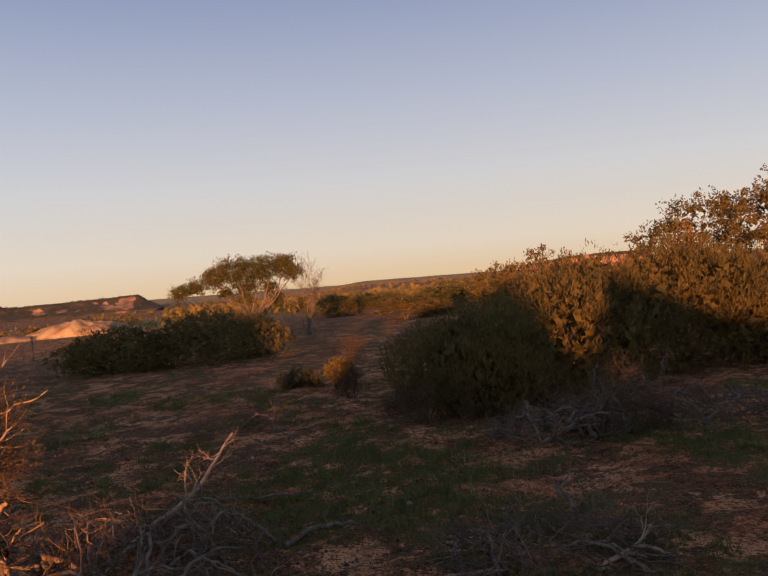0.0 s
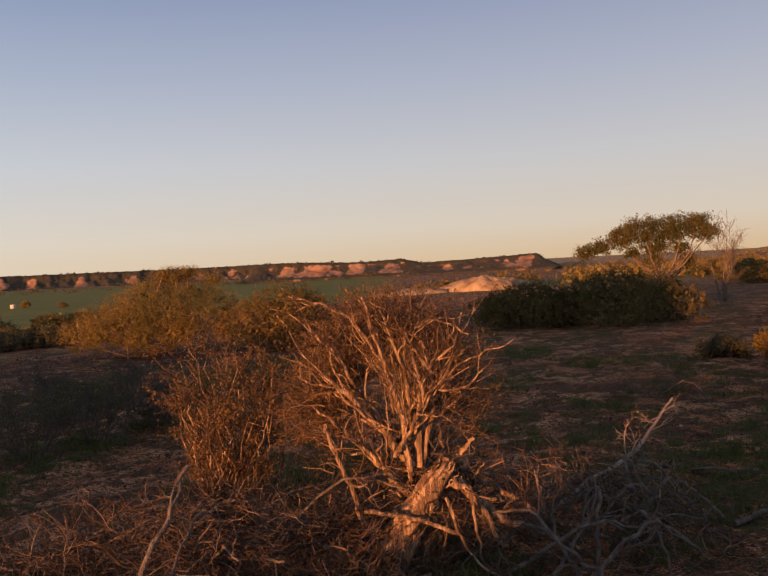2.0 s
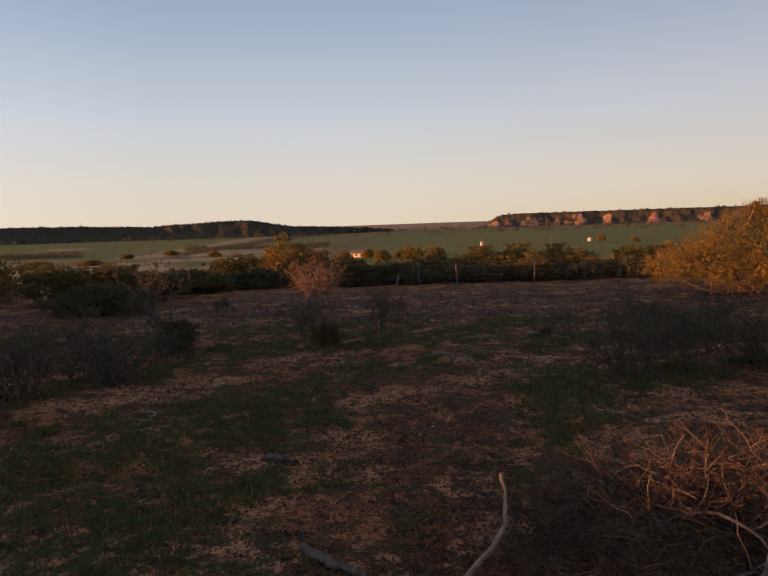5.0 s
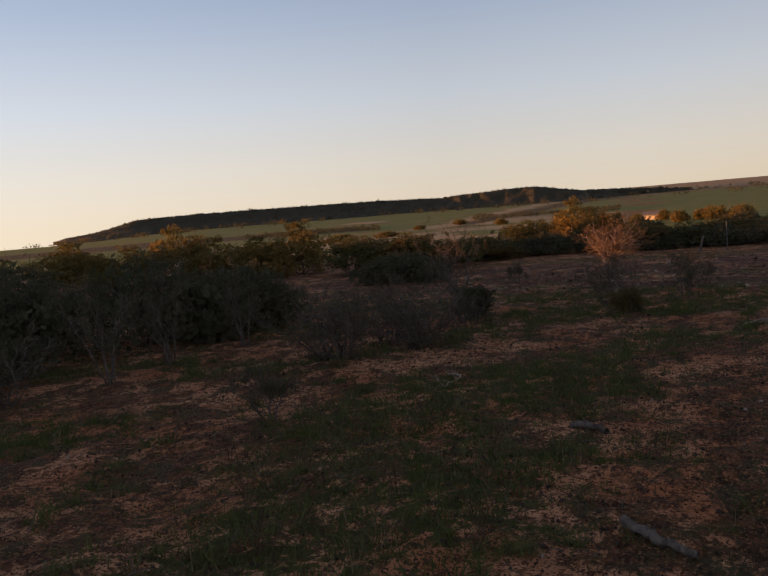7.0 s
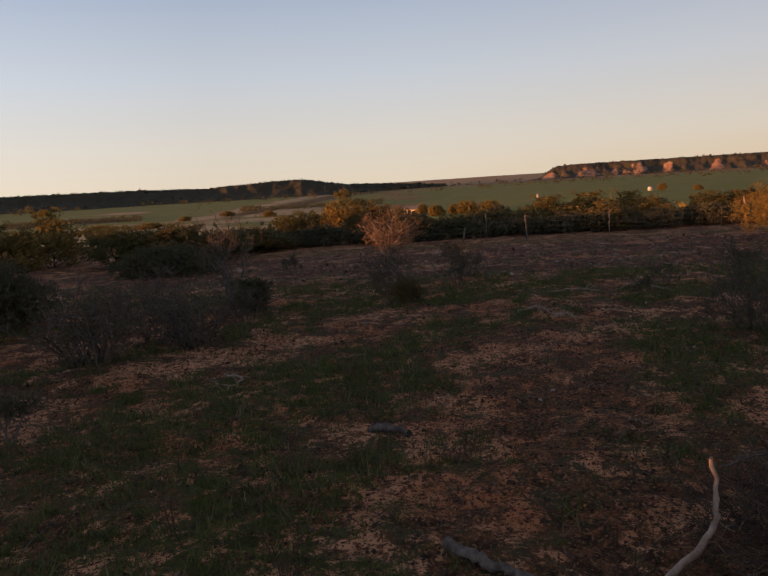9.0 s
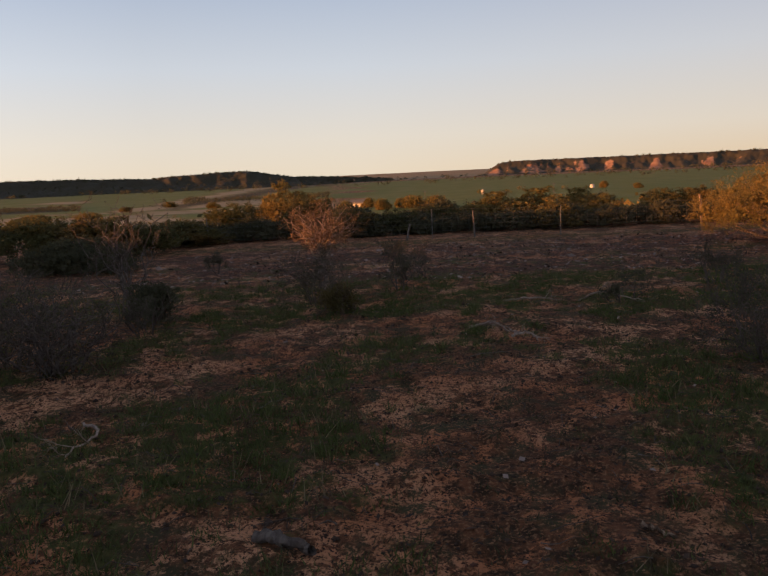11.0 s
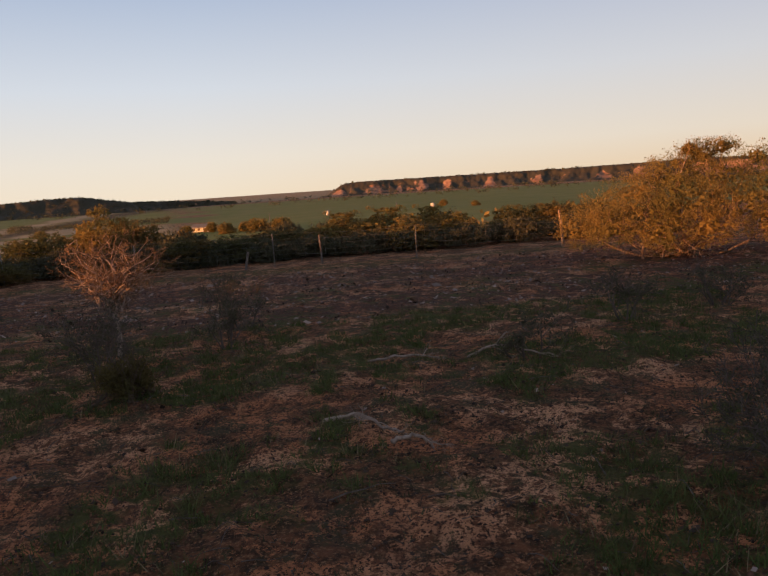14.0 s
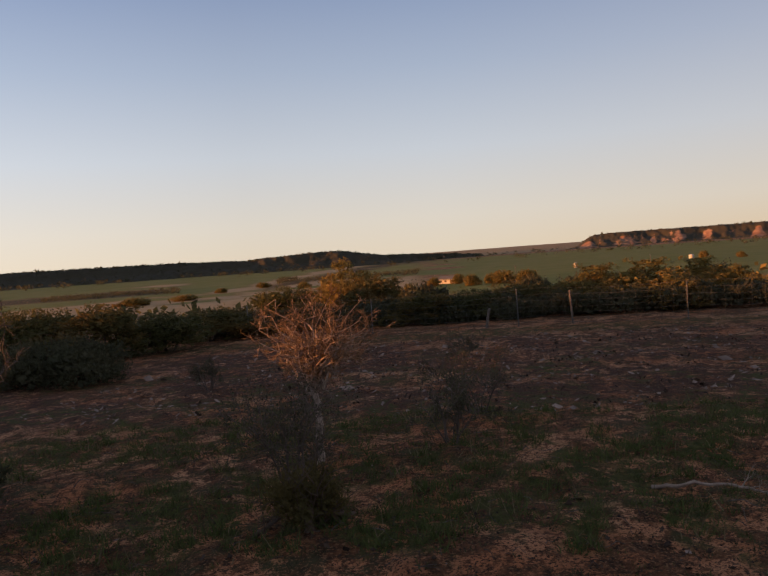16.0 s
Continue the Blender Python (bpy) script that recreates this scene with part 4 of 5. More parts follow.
# ---- the uprooted dead shrub ----
def dead_limb(rng, root, pts, r0, r1, kids=5, twigs=None, name="limb", mat=BARK_DEAD, rough=0.25, reach=0.45, tight=0.5, wobble=0.008):
    """A weathered limb with side branches; its fine twigs are gathered in the list twigs."""
    line = spline(pts, 16, rng, wobble)
    rad = np.linspace(r0, r1, 16)
    paths, fine = [(line, rad)], []
    for _ in range(kids):
        i = int(rng.integers(4, 15))
        d = line[i] - line[i - 1]
        got = grow(rng, line[i], d / np.linalg.norm(d) + rng.normal(0, tight, 3), reach * rng.uniform(0.6, 1.3), rad[i] * 0.55, 3, 4, 0.6, 0.6, 0.2, 0.03)
        paths.extend(got[0])
        fine.extend(got[1] + got[2])
    v, f = tubes(paths, 7)
    ob = part(name, quick_mesh(name, gnarl(rng, v, rough * r0), f), mat, root, smooth=True)
    if twigs is not None:
        twigs.extend(fine)
    return ob


def strands(rng, line, r_in, r_out, n, twist=1.2):
    """Fibrous split wood: many strands twisted about one line, which splay towards its end."""
    m = len(line)
    d = np.gradient(line, axis=0)
    d /= np.linalg.norm(d, axis=1, keepdims=True)
    a = np.cross(d, np.array([0.2, 0.3, 0.93]))
    a /= np.linalg.norm(a, axis=1, keepdims=True)
    b = np.cross(d, a)
    out = []
    for k in range(n):
        ang = 2 * np.pi * k / n + twist * np.linspace(0, 1, m) + rng.normal(0, 0.15)
        end = int(rng.integers(m - 6, m + 1))
        spread = np.linspace(r_in, r_out, m) * rng.uniform(0.6, 1.0)
        p = line + spread[:, None] * (np.cos(ang)[:, None] * a + np.sin(ang)[:, None] * b) + rng.normal(0, 0.003, (m, 3))
        r = np.linspace(r_in * rng.uniform(0.45, 0.7), r_in * 0.2, m)
        r[max(end - 3, 2):end] *= np.linspace(0.8, 0.2, end - max(end - 3, 2))
        out.append((p[:end], r[:end]))
    return out


def dead_shrub():
    rng = np.random.default_rng(300)
    root = new("dead_shrub")
    fine = []
    foot, across, ahead = np.array([-3.75, 2.65, 0.0]), np.array([0.652, 0.758, 0]), np.array([-0.758, 0.652, 0])

    def at(s, z, d=0.0):
        return foot + s * across + d * ahead + np.array([0, 0, z])

    stump = spline([at(-0.28, -0.3, -0.16), at(-0.11, 0.04, -0.14), at(0.04, 0.24, -0.12), at(0.19, 0.46, -0.08)], 16, rng, 0.004)
    heart = [(stump, np.linspace(0.10, 0.04, 16))]
    v, f = tubes(heart + strands(rng, stump, 0.088, 0.06, 14) + strands(rng, spline([at(-0.02, -0.28, 0.05), at(0.03, 0.0, 0.05), at(-0.03, 0.25, 0.05), at(-0.06, 0.5, 0.1)], 14, rng, 0.004), 0.05, 0.045, 8), 7)
    trunk = part("trunk", quick_mesh("trunk", gnarl(rng, v, 0.008), f), BARK_DEAD, root, "gnarled pale stump", True)
    limbs = [([(-0.02, 0.42), (-0.21, 0.66), (-0.36, 0.83), (-0.47, 0.95)], 0.034, 0.012, 0.0), ([(-0.04, 0.40), (-0.08, 0.77), (-0.17, 1.06), (-0.26, 1.42)], 0.026, 0.006, -0.05), ([(0.01, 0.42), (-0.01, 0.77), (-0.07, 1.05), (-0.17, 1.34)], 0.026, 0.006, 0.02),
             ([(0.02, 0.42), (0.04, 0.77), (0.03, 1.0), (-0.03, 1.24)], 0.022, 0.006, -0.03), ([(0.03, 0.42), (0.10, 0.77), (0.09, 0.97), (0.24, 1.12)], 0.022, 0.006, 0.0), ([(-0.14, 0.60), (-0.32, 0.86), (-0.42, 1.06), (-0.66, 1.32)], 0.022, 0.005, 0.05),
             ([(-0.16, 1.0), (-0.30, 1.22), (-0.47, 1.36), (-0.70, 1.44)], 0.014, 0.004, 0.05), ([(-0.05, 1.0), (-0.02, 1.2), (0.15, 1.27), (0.33, 1.18)], 0.014, 0.004, 0.0), ([(0.01, 0.65), (0.12, 0.85), (0.28, 0.88), (0.40, 0.98)], 0.014, 0.004, -0.04),
             ([(-0.30, 0.10), (-0.38, 0.35), (-0.47, 0.6), (-0.50, 0.72)], 0.022, 0.010, -0.1), ([(-0.10, 0.30), (-0.22, 0.45), (-0.38, 0.62), (-0.58, 0.80)], 0.03, 0.008, 0.02), ([(-0.12, 0.5), (-0.05, 0.62), (0.06, 0.85), (0.0, 1.0)], 0.018, 0.006, -0.1), ([(0.05, 0.45), (0.16, 0.7), (0.22, 0.98), (0.30, 1.3)], 0.015, 0.004, 0.1)]
    for pts, a, b, d in limbs:
        dead_limb(rng, trunk, [at(s, z, d - 0.06 - 0.03 * k) for k, (s, z) in enumerate(pts)], a * 0.8, b, 6, fine, reach=0.22, tight=0.45, rough=0.12, wobble=0.006)
    for k in range(15):                                        # split, fibrous root crown
        c = at(rng.normal(0.02, 0.14), rng.uniform(0.16, 0.36), rng.normal(0.0, 0.05))
        way = across * rng.normal(0.02, 0.42) + ahead * rng.normal(-0.2, 0.25) + np.array([0, 0, rng.uniform(0.15, 0.8)])
        way *= rng.uniform(0.14, 0.30) / np.linalg.norm(way)
        dead_limb(rng, trunk, [c, c + way * 0.5 + rng.normal(0, 0.03, 3), c + way], rng.uniform(0.008, 0.018), 0.003, 0, None, "splinter", rough=0.15)
    roots = [([(0.22, 0.34), (0.38, 0.17), (0.56, 0.06), (0.79, -0.02), (1.02, -0.17)], 0.034, 0.016, -0.05), ([(0.20, 0.33), (0.32, 0.25), (0.41, 0.09), (0.48, -0.05)], 0.028, 0.012, -0.12), ([(0.22, 0.08), (-0.05, 0.18), (-0.30, 0.22)], 0.014, 0.017, -0.25),
             ([(-0.5, -0.24), (-0.33, -0.16), (-0.19, -0.10), (0.05, -0.13)], 0.03, 0.022, -0.45), ([(-0.53, 0.05), (-0.36, -0.03), (-0.10, -0.12)], 0.022, 0.014, -0.3), ([(0.19, 0.40), (0.25, 0.46), (0.34, 0.56)], 0.03, 0.014, 0.0), ([(0.3, 0.30), (0.32, 0.1), (0.36, -0.12), (0.38, -0.2)], 0.012, 0.006, -0.2),
             ([(0.24, 0.33), (0.50, 0.2), (0.85, 0.0), (1.2, -0.12)], 0.026, 0.01, 0.12), ([(-0.42, -0.2), (-0.22, -0.12), (0.0, -0.16), (0.2, -0.22)], 0.024, 0.014, -0.5), ([(0.16, 0.30), (0.28, -0.02), (0.5, -0.2)], 0.012, 0.006, -0.3)]
    for pts, a, b, d in roots:
        dead_limb(rng, trunk, [at(s, z, d) for s, z in pts], a * 0.85, b * 0.8, 0, None, "root", rough=0.15, wobble=0.006)
    for k in range(36):
        b = rng.normal(0, 1, 2)
        p = at(rng.normal(-0.02, 0.07), rng.uniform(0.36, 0.6), rng.normal(0.04, 0.06))
        q = at(-0.12 + 0.25 * b[0], rng.uniform(0.85, 1.36), 0.2 * b[1])
        dead_limb(rng, trunk, [p, p + (q - p) * 0.5 + rng.normal(0, 0.07, 3), q], rng.uniform(0.005, 0.010), 0.003, 4, fine, reach=0.2, tight=0.5, rough=0.1, wobble=0.008)
    hub = at(-0.08, 0.62)
    for k in range(900):                                       # rounded, ragged cloud of twigs
        e, a = rng.uniform(-0.15, np.pi + 0.25), rng.normal(0, 0.6)
        r = rng.uniform(0.30, 1.0) ** 0.7
        c = at(-0.18 + 0.50 * r * math.cos(e), 0.66 + 0.66 * r * math.sin(e), 0.24 + 0.26 * r * a)
        way = (c - hub) / (np.linalg.norm(c - hub) + 0.05)
        for lev in grow(rng, c, way + rng.normal(0, 0.45, 3), rng.uniform(0.12, 0.28), 0.0040, 3, 3, 0.65, 0.62, 0.3, 0.02):
            fine.extend(lev)
    for k in range(240):
        c = at(rng.normal(0.0, 0.3), rng.uniform(-0.05, 0.5), rng.normal(0.05, 0.12))
        for lev in grow(rng, c, rng.normal(0, 0.7, 3), rng.uniform(0.12, 0.3), 0.005, 2, 4, 0.6, 0.6, 0.3, 0.0):
            fine.extend(lev)

    def inside(p):
        s = (p[-1] - foot) @ across
        return p[:, 2].max() < 1.52 - 0.55 * max(0.0, abs(s + 0.2) - 0.35) and p[:, 2].min() > -0.2

    fine = [(p, r) for p, r in fine if inside(p)]
    near = np.array([np.linalg.norm(p[-1] - at(0.0, 0.85)) for p, _ in fine])
    lot = rng.uniform(0, 1, len(fine)) < np.where(near < 0.42, 0.6, 0.25)
    for mat, want in ((TWIG_PALE, True), (TWIG_BROWN, False)):
        v, f = tubes([q for q, l in zip(fine, lot) if l == want], 3)
        tagged(part("brushwood", quick_mesh("brushwood", v, f), mat, root), kind="stuff")
    c = along(rng, [q for q, far_out in zip(fine, near > 0.4) if far_out], 9000, 0.012)
    v, f = leaf_quads(rng, c[(c[:, 2] > 0.6) & (c[:, 2] < 1.54)], 0.020, 0.010, 0.4)
    tagged(part("dry_foliage", quick_mesh("dry_foliage", v, f), LEAF_GOLD, root), kind="stuff")
    return tagged(root, "uprooted dead shrub with gnarled stump and tangled twigs", "dead shrub")


def brush_pile(name, label, seed, x, y, w, d, h, rz, n, mat, thick=0.006, logs=(), leafy=0, limbs=5):
    """A heap of cut twigs: a tangle that lies along the heap's surface."""
    rng = np.random.default_rng(seed)
    root = new(name)
    fine = []
    for k in range(n):
        a, r = rng.uniform(0, 2 * np.pi), math.sqrt(rng.uniform(0, 1))
        px, py = r * np.cos(a), r * np.sin(a)
        pz = h * (1 - r * r) ** 0.8 * rng.uniform(0.25, 1.0) + 0.02
        dirn = np.array([rng.normal(-0.55, 0.7), rng.normal(0, 0.7), rng.normal(0.12, 0.28)])
        for lev in grow(rng, (px * w / 2, py * d / 2, pz), dirn, rng.uniform(0.10, 0.28), thick * rng.uniform(0.4, 1.2), 2, 4, 0.6, 0.7, 0.30, 0.0):
            fine.extend(lev)
    lot = rng.uniform(0, 1, len(fine))
    for m, lo, hi in ((TWIG_PALE, 0.0, 0.16), (TWIG_GREY, 0.16, 0.55), (mat, 0.55, 1.0)):
        v, f = tubes([q for q, l in zip(fine, lot) if lo <= l < hi], 3)
        v[:, 2] = np.maximum(v[:, 2], 0.005)
        tagged(part("brushwood", quick_mesh("brushwood", v, f), m, root), kind="stuff")
    if leafy:
        c = along(rng, fine, leafy, 0.015)
        c[:, 2] = np.maximum(c[:, 2], 0.01)
        v, f = leaf_quads(rng, c, 0.03, 0.008, 0.2)
        tagged(part("dry_foliage", quick_mesh("dry_foliage", v, f), LEAF_DRY, root), kind="stuff")
    logs = list(logs)
    for k in range(limbs):
        a, c = rng.uniform(-0.5, 0.5, 2) * np.array([w, d]) * 0.8, rng.normal(0, 1, 2)
        c *= rng.uniform(0.12, 0.26) * w / np.linalg.norm(c)
        logs.append(([(a[0] - c[0], a[1] - c[1], 0.03), (a[0] + 0.04, a[1], h * rng.uniform(0.5, 1.0)), (a[0] + c[0], a[1] + c[1], h * rng.uniform(0.3, 0.9))], thick * 2.4, thick * 1.2))
    for pts, a, b in logs:
        dead_limb(rng, root, pts, a, b, 3, None, "branch", BARK_GREY, 0.12, 0.26)
    place(root, x, y, rz=rz)
    return tagged(root, label, "brush pile")


dead_shrub()
tagged(place(vase_shrub("shrub", 310, 0.86, 1.5, 44, BARK_DEAD, LEAF_GOLD, 11000, 0.020, 0.38, 0.009, 0.0018, 9, 0.17, 0.034, TWIG_BROWN), -4.93, 2.05), "dry brown shrub with small withered leaves", "shrub")
brush_pile("brush_pile", "long heap of dry brown twigs and branches", 311, -4.15, 1.45, 2.9, 1.5, 0.60, 80, 2000, TWIG_BROWN, 0.0044, [([(-0.9, -0.5, 0.02), (-0.2, -0.55, 0.12), (0.5, -0.6, 0.1)], 0.03, 0.02), ([(0.2, -0.7, 0.03), (0.7, -0.62, 0.1), (1.1, -0.55, 0.12)], 0.028, 0.015)], 2500, 12)
brush_pile("brush_pile", "low fan of dry brown twigs", 312, -4.25, 0.62, 1.6, 1.4, 0.50, 60, 800, TWIG_BROWN, 0.0036, (), 900)
brush_pile("brush_pile", "tangle of grey dead branches", 313, -3.40, 3.70, 1.7, 1.9, 0.42, 10, 420, TWIG_GREY, 0.006, limbs=22)
brush_pile("brush_pile", "heap of grey dead sticks beside a dry weed", 314, -1.50, 7.75, 1.5, 0.9, 0.36, 20, 230, TWIG_GREY, 0.008, limbs=14)
brush_pile("brush_pile", "rounded heap of rusty dry weed", 315, -0.93, 8.3, 1.15, 0.9, 0.62, 0, 700, TWIG_BROWN, 0.003, (), 2500)
brush_pile("brush_pile", "flat litter of twigs with a pale curved stick", 316, -0.95, 4.5, 1.6, 1.1, 0.18, 40, 320, TWIG_GREY, 0.005, [([(0.45, 0.22, 0.05), (0.36, 0.30, 0.10), (0.28, 0.30, 0.20), (0.22, 0.40, 0.30)], 0.018, 0.012)])
brush_pile("brush_pile", "tangle of pale dead branches in shade", 317, 0.15, 8.4, 1.7, 1.2, 0.3, 0, 200, TWIG_GREY, 0.007, limbs=9)
brush_pile("brush_pile", "low tangle of thin grey twigs", 318, -5.9, 8.6, 1.6, 1.2, 0.35, 0, 200, TWIG_GREY, 0.004)


def stick(label, pts, r0, r1, kids=2, seed=0, mat=BARK_GREY, name="fallen_branch", wobble=0.008):
    """A branch that lies on the ground or leans; points are (x, y, above ground)."""
    rng = np.random.default_rng(400 + seed)
    p = [(x, y, height(x, y) + z) for x, y, z in pts]
    root = new(name)
    o = np.array([p[0][0], p[0][1], height(p[0][0], p[0][1])])
    fine = []
    dead_limb(rng, root, [tuple(np.array(q) - o) for q in p], r0, r1, kids, fine, "branch", mat, 0.18, 0.22, wobble=wobble)
    if fine:
        v, f = tubes(fine, 3)
        v[:, 2] = np.maximum(v[:, 2], 0.0)
        tagged(part("brushwood", quick_mesh("brushwood", v, f), mat, root), kind="stuff")
    root.matrix_world = pose(*o)
    return tagged(root, label, "branch")


# palest wood here: the sunlight on this branch is put into its colour
stick("long forked dead branch rising from the ground", [(-3.69, 3.72, 0.08), (-3.69, 4.11, 0.2), (-3.61, 4.55, 0.34), (-3.57, 4.82, 0.58), (-3.58, 5.06, 0.7)], 0.018, 0.009, 8, 1, BONE)
stick("leaning grey dead branch against the brush pile", [(-3.40, 0.60, 0.02), (-3.57, 0.87, 0.42), (-3.70, 1.07, 0.62), (-3.92, 1.31, 0.85)], 0.018, 0.011, 2, 2)
stick("curved pale stick standing up from the ground", [(-4.15, -0.41, 0.0), (-4.09, -0.25, 0.2), (-4.09, -0.19, 0.36), (-4.09, -0.21, 0.55)], 0.017, 0.007, 0, 3, BONE, wobble=0.004)
stick("weathered grey log on the soil", [(-4.45, -1.24, 0.03), (-4.30, -1.10, 0.035), (-4.15, -0.88, 0.02)], 0.03, 0.02, 0, 4)
stick("short grey log in the grass", [(-6.32, -1.87, 0.02), (-6.2, -1.7, 0.05), (-6.13, -1.57, 0.03)], 0.03, 0.022, 0, 5)
stick("small pale chip of wood", [(-6.3, -0.12, 0.01), (-6.25, -0.06, 0.012), (-6.18, 0.0, 0.01)], 0.010, 0.006, 0, 6, BARK_DEAD)
stick("bent grey branch on the grass", [(-2.81, 4.48, 0.02), (-2.7, 4.8, 0.05), (-2.47, 4.96, 0.02)], 0.022, 0.012, 1, 7)
stick("thin curved grey branch on the grass", [(-4.28, 5.31, 0.02), (-4.0, 5.43, 0.03), (-3.76, 5.59, 0.02), (-3.2, 5.6, 0.04)], 0.016, 0.008, 2, 8)


# ---- fence ----
FENCE = [(-33.0, -18.0), (-31.7, -11.3), (-30.8, -7.3), (-29.9, -3.9), (-29.4, -0.9), (-28.6, 3.0), (-27.9, 6.1), (-27.5, 9.0), (-27.6, 16.0), (-28.2, 25.6), (-29.0, 36.0)]


def fence():
    rng = np.random.default_rng(500)
    line = spline([(x, y, 0) for x, y in FENCE], 240)
    step = np.r_[0, np.cumsum(np.linalg.norm(np.diff(line, axis=0), axis=1))]
    at = lambda s: np.array([np.interp(s, step, line[:, 0]), np.interp(s, step, line[:, 1])])
    root = new("fence")
    total = step[-1]
    first = float(np.interp(-0.95, line[:, 1], step)) % 4.3
    posts = [(at(s), 1.0, 0.014, rng.normal(0, 0.015, 2), METAL) for s in np.arange(first, total, 4.3)]
    posts += [(np.array((-29.55, 0.5)), 0.9, 0.03, np.array((0.02, -0.05)), BARK_GREY), (np.array((-29.75, -1.85)), 0.55, 0.04, np.array((-0.03, 0.12)), BARK_GREY), (np.array((-27.9, 7.6)), 1.1, 0.045, np.array((0.0, -0.1)), BARK_DEAD), (np.array((-28.3, 25.3)), 1.15, 0.05, np.array((0.0, 0.0)), BARK_DEAD)]
    for p, h, r, lean, mat in posts:
        z = height(*p)
        pts = np.array([(p[0], p[1], z - 0.1), (p[0] + lean[0] * 0.5, p[1] + lean[1] * 0.5, z + h * 0.5), (p[0] + lean[0], p[1] + lean[1], z + h), (p[0] + lean[0], p[1] + lean[1], z + h + 0.001)])
        v, f = tubes([(pts, (r, r, r * 0.9, 0.001))], 6)
        part("post", quick_mesh("post", v, f), mat, root)
    ss = np.arange(0, total, 1.0)
    xy = np.array([at(s) for s in ss])
    gz = height(xy[:, 0], xy[:, 1])
    for k, h in enumerate((0.08, 0.22, 0.36, 0.50, 0.66, 0.82, 0.98)):
        sag = 0.012 * np.sin(ss * 1.46 + k)
        v, f = tubes([(np.c_[xy, gz + h + sag], np.full(len(ss), 0.0026))], 3)
        part("wire", quick_mesh("wire", v, f), METAL, root)
    stays = []
    for s in np.arange(0.1, total, 0.3):
        p = at(s)
        z = height(*p)
        stays.append((np.array([(p[0], p[1], z + 0.06), (p[0], p[1], z + 0.45), (p[0], p[1], z + 0.83)]), np.full(3, 0.0020)))
    v, f = tubes(stays, 3)
    tagged(part("wire_netting", quick_mesh("wire_netting", v, f), METAL, root), kind="stuff")
    return tagged(root, "wire netting stock fence with thin posts", "fence")


fence()


# ---- sand mounds, farm and far scrub ----
def sand_mound(label, x, y, rz, w, d, h, seed):
    """A low eroded hump of bare pale sand."""
    u, v = np.meshgrid(np.linspace(-1.15, 1.15, 60), np.linspace(-1.15, 1.15, 44), indexing="ij")
    r = np.hypot(u, v)
    z = h * np.clip(1 - r * r, 0, 1) ** 0.8 * (1 + 0.14 * waves(u * w, v * d, seed, 7) + 0.05 * waves(u * w, v * d, seed + 1, 2.2) + 0.025 * waves(u * w, v * d, seed + 2, 0.8)) - 0.25 * (r > 1)
    i, j = np.meshgrid(np.arange(59), np.arange(43), indexing="ij")
    f = np.stack([i * 44 + j, (i + 1) * 44 + j, (i + 1) * 44 + j + 1, i * 44 + j + 1], -1).reshape(-1, 4)
    ob = part("sand_mound", quick_mesh("sand_mound", np.stack([u * w / 2, v * d / 2, z], -1).reshape(-1, 3), f), SAND, smooth=True)
    place(ob, x, y, rz=rz)
    return tagged(ob, label, "mound", "sand mounds")


SAND = material("pale_bare_sand", (0.42, 0.30, 0.18), (0.20, 0.115, 0.066), 0.9, 0.95, 0.8, 5)
sand_mound("bare sand mound bright in low sun", -56.8, 56.2, 45, 7.6, 6.0, 1.45, 1)
sand_mound("low flank of bare sand in low sun", -62.0, 52.0, 48, 10.0, 5.0, 0.6, 2)
sand_mound("low flank of bare sand in low sun", -66.0, 66.0, 42, 12.0, 6.0, 1.2, 4)


def tank(az, d, w, h):
    x, y = polar(az, d)
    root = new("water_tank")
    bm = bmesh.new()
    bmesh.ops.create_cone(bm, cap_ends=True, segments=28, radius1=w / 2, radius2=w / 2, depth=h, matrix=Matrix.Translation((0, 0, h / 2)))
    me = bpy.data.meshes.new("body")
    bm.to_mesh(me)
    bm.free()
    part("body", me, TANK, root)
    bm = bmesh.new()
    bmesh.ops.create_cone(bm, cap_ends=True, segments=28, radius1=w / 2 + 0.1, radius2=0.3, depth=h * 0.16, matrix=Matrix.Translation((0, 0, h * 1.08 + 0.004)))
    me = bpy.data.meshes.new("roof")
    bm.to_mesh(me)
    bm.free()
    part("roof", me, TANK, root)
    place(root, x, y)
    return tagged(root, "pale water tank standing in the green field", "tank", "water tanks")


tank(86.1, 640, 2.6, 3.6)
tank(78.3, 700, 4.2, 3.0)
x, y = polar(95.3, 480)
house = new("house")
for name, size, at, mat in (("wall", (11, 7, 2.8), (0, 0, 1.4), TANK), ("veranda", (11.5, 2.4, 0.2), (0, 4.9, 2.45), METAL)):
    bm = bmesh.new()
    bmesh.ops.create_cube(bm, size=1, matrix=Matrix.Translation(at) @ Matrix.Diagonal((*size, 1)))
    me = bpy.data.meshes.new(name)
    bm.to_mesh(me)
    bm.free()
    part(name, me, mat, house)
v = [(-6, -4, 2.8), (6, -4, 2.8), (6, 4, 2.8), (-6, 4, 2.8), (-5.5, 0, 4.8), (5.5, 0, 4.8), (-6, -4, 2.7), (6, -4, 2.7), (6, 4, 2.7), (-6, 4, 2.7)]
me = bpy.data.meshes.new("roof")
me.from_pydata(v, [], [(0, 1, 5, 4), (2, 3, 4, 5), (0, 4, 3), (1, 2, 5), (9, 8, 7, 6), (6, 7, 1, 0), (7, 8, 2, 1), (8, 9, 3, 2), (9, 6, 0, 3)])
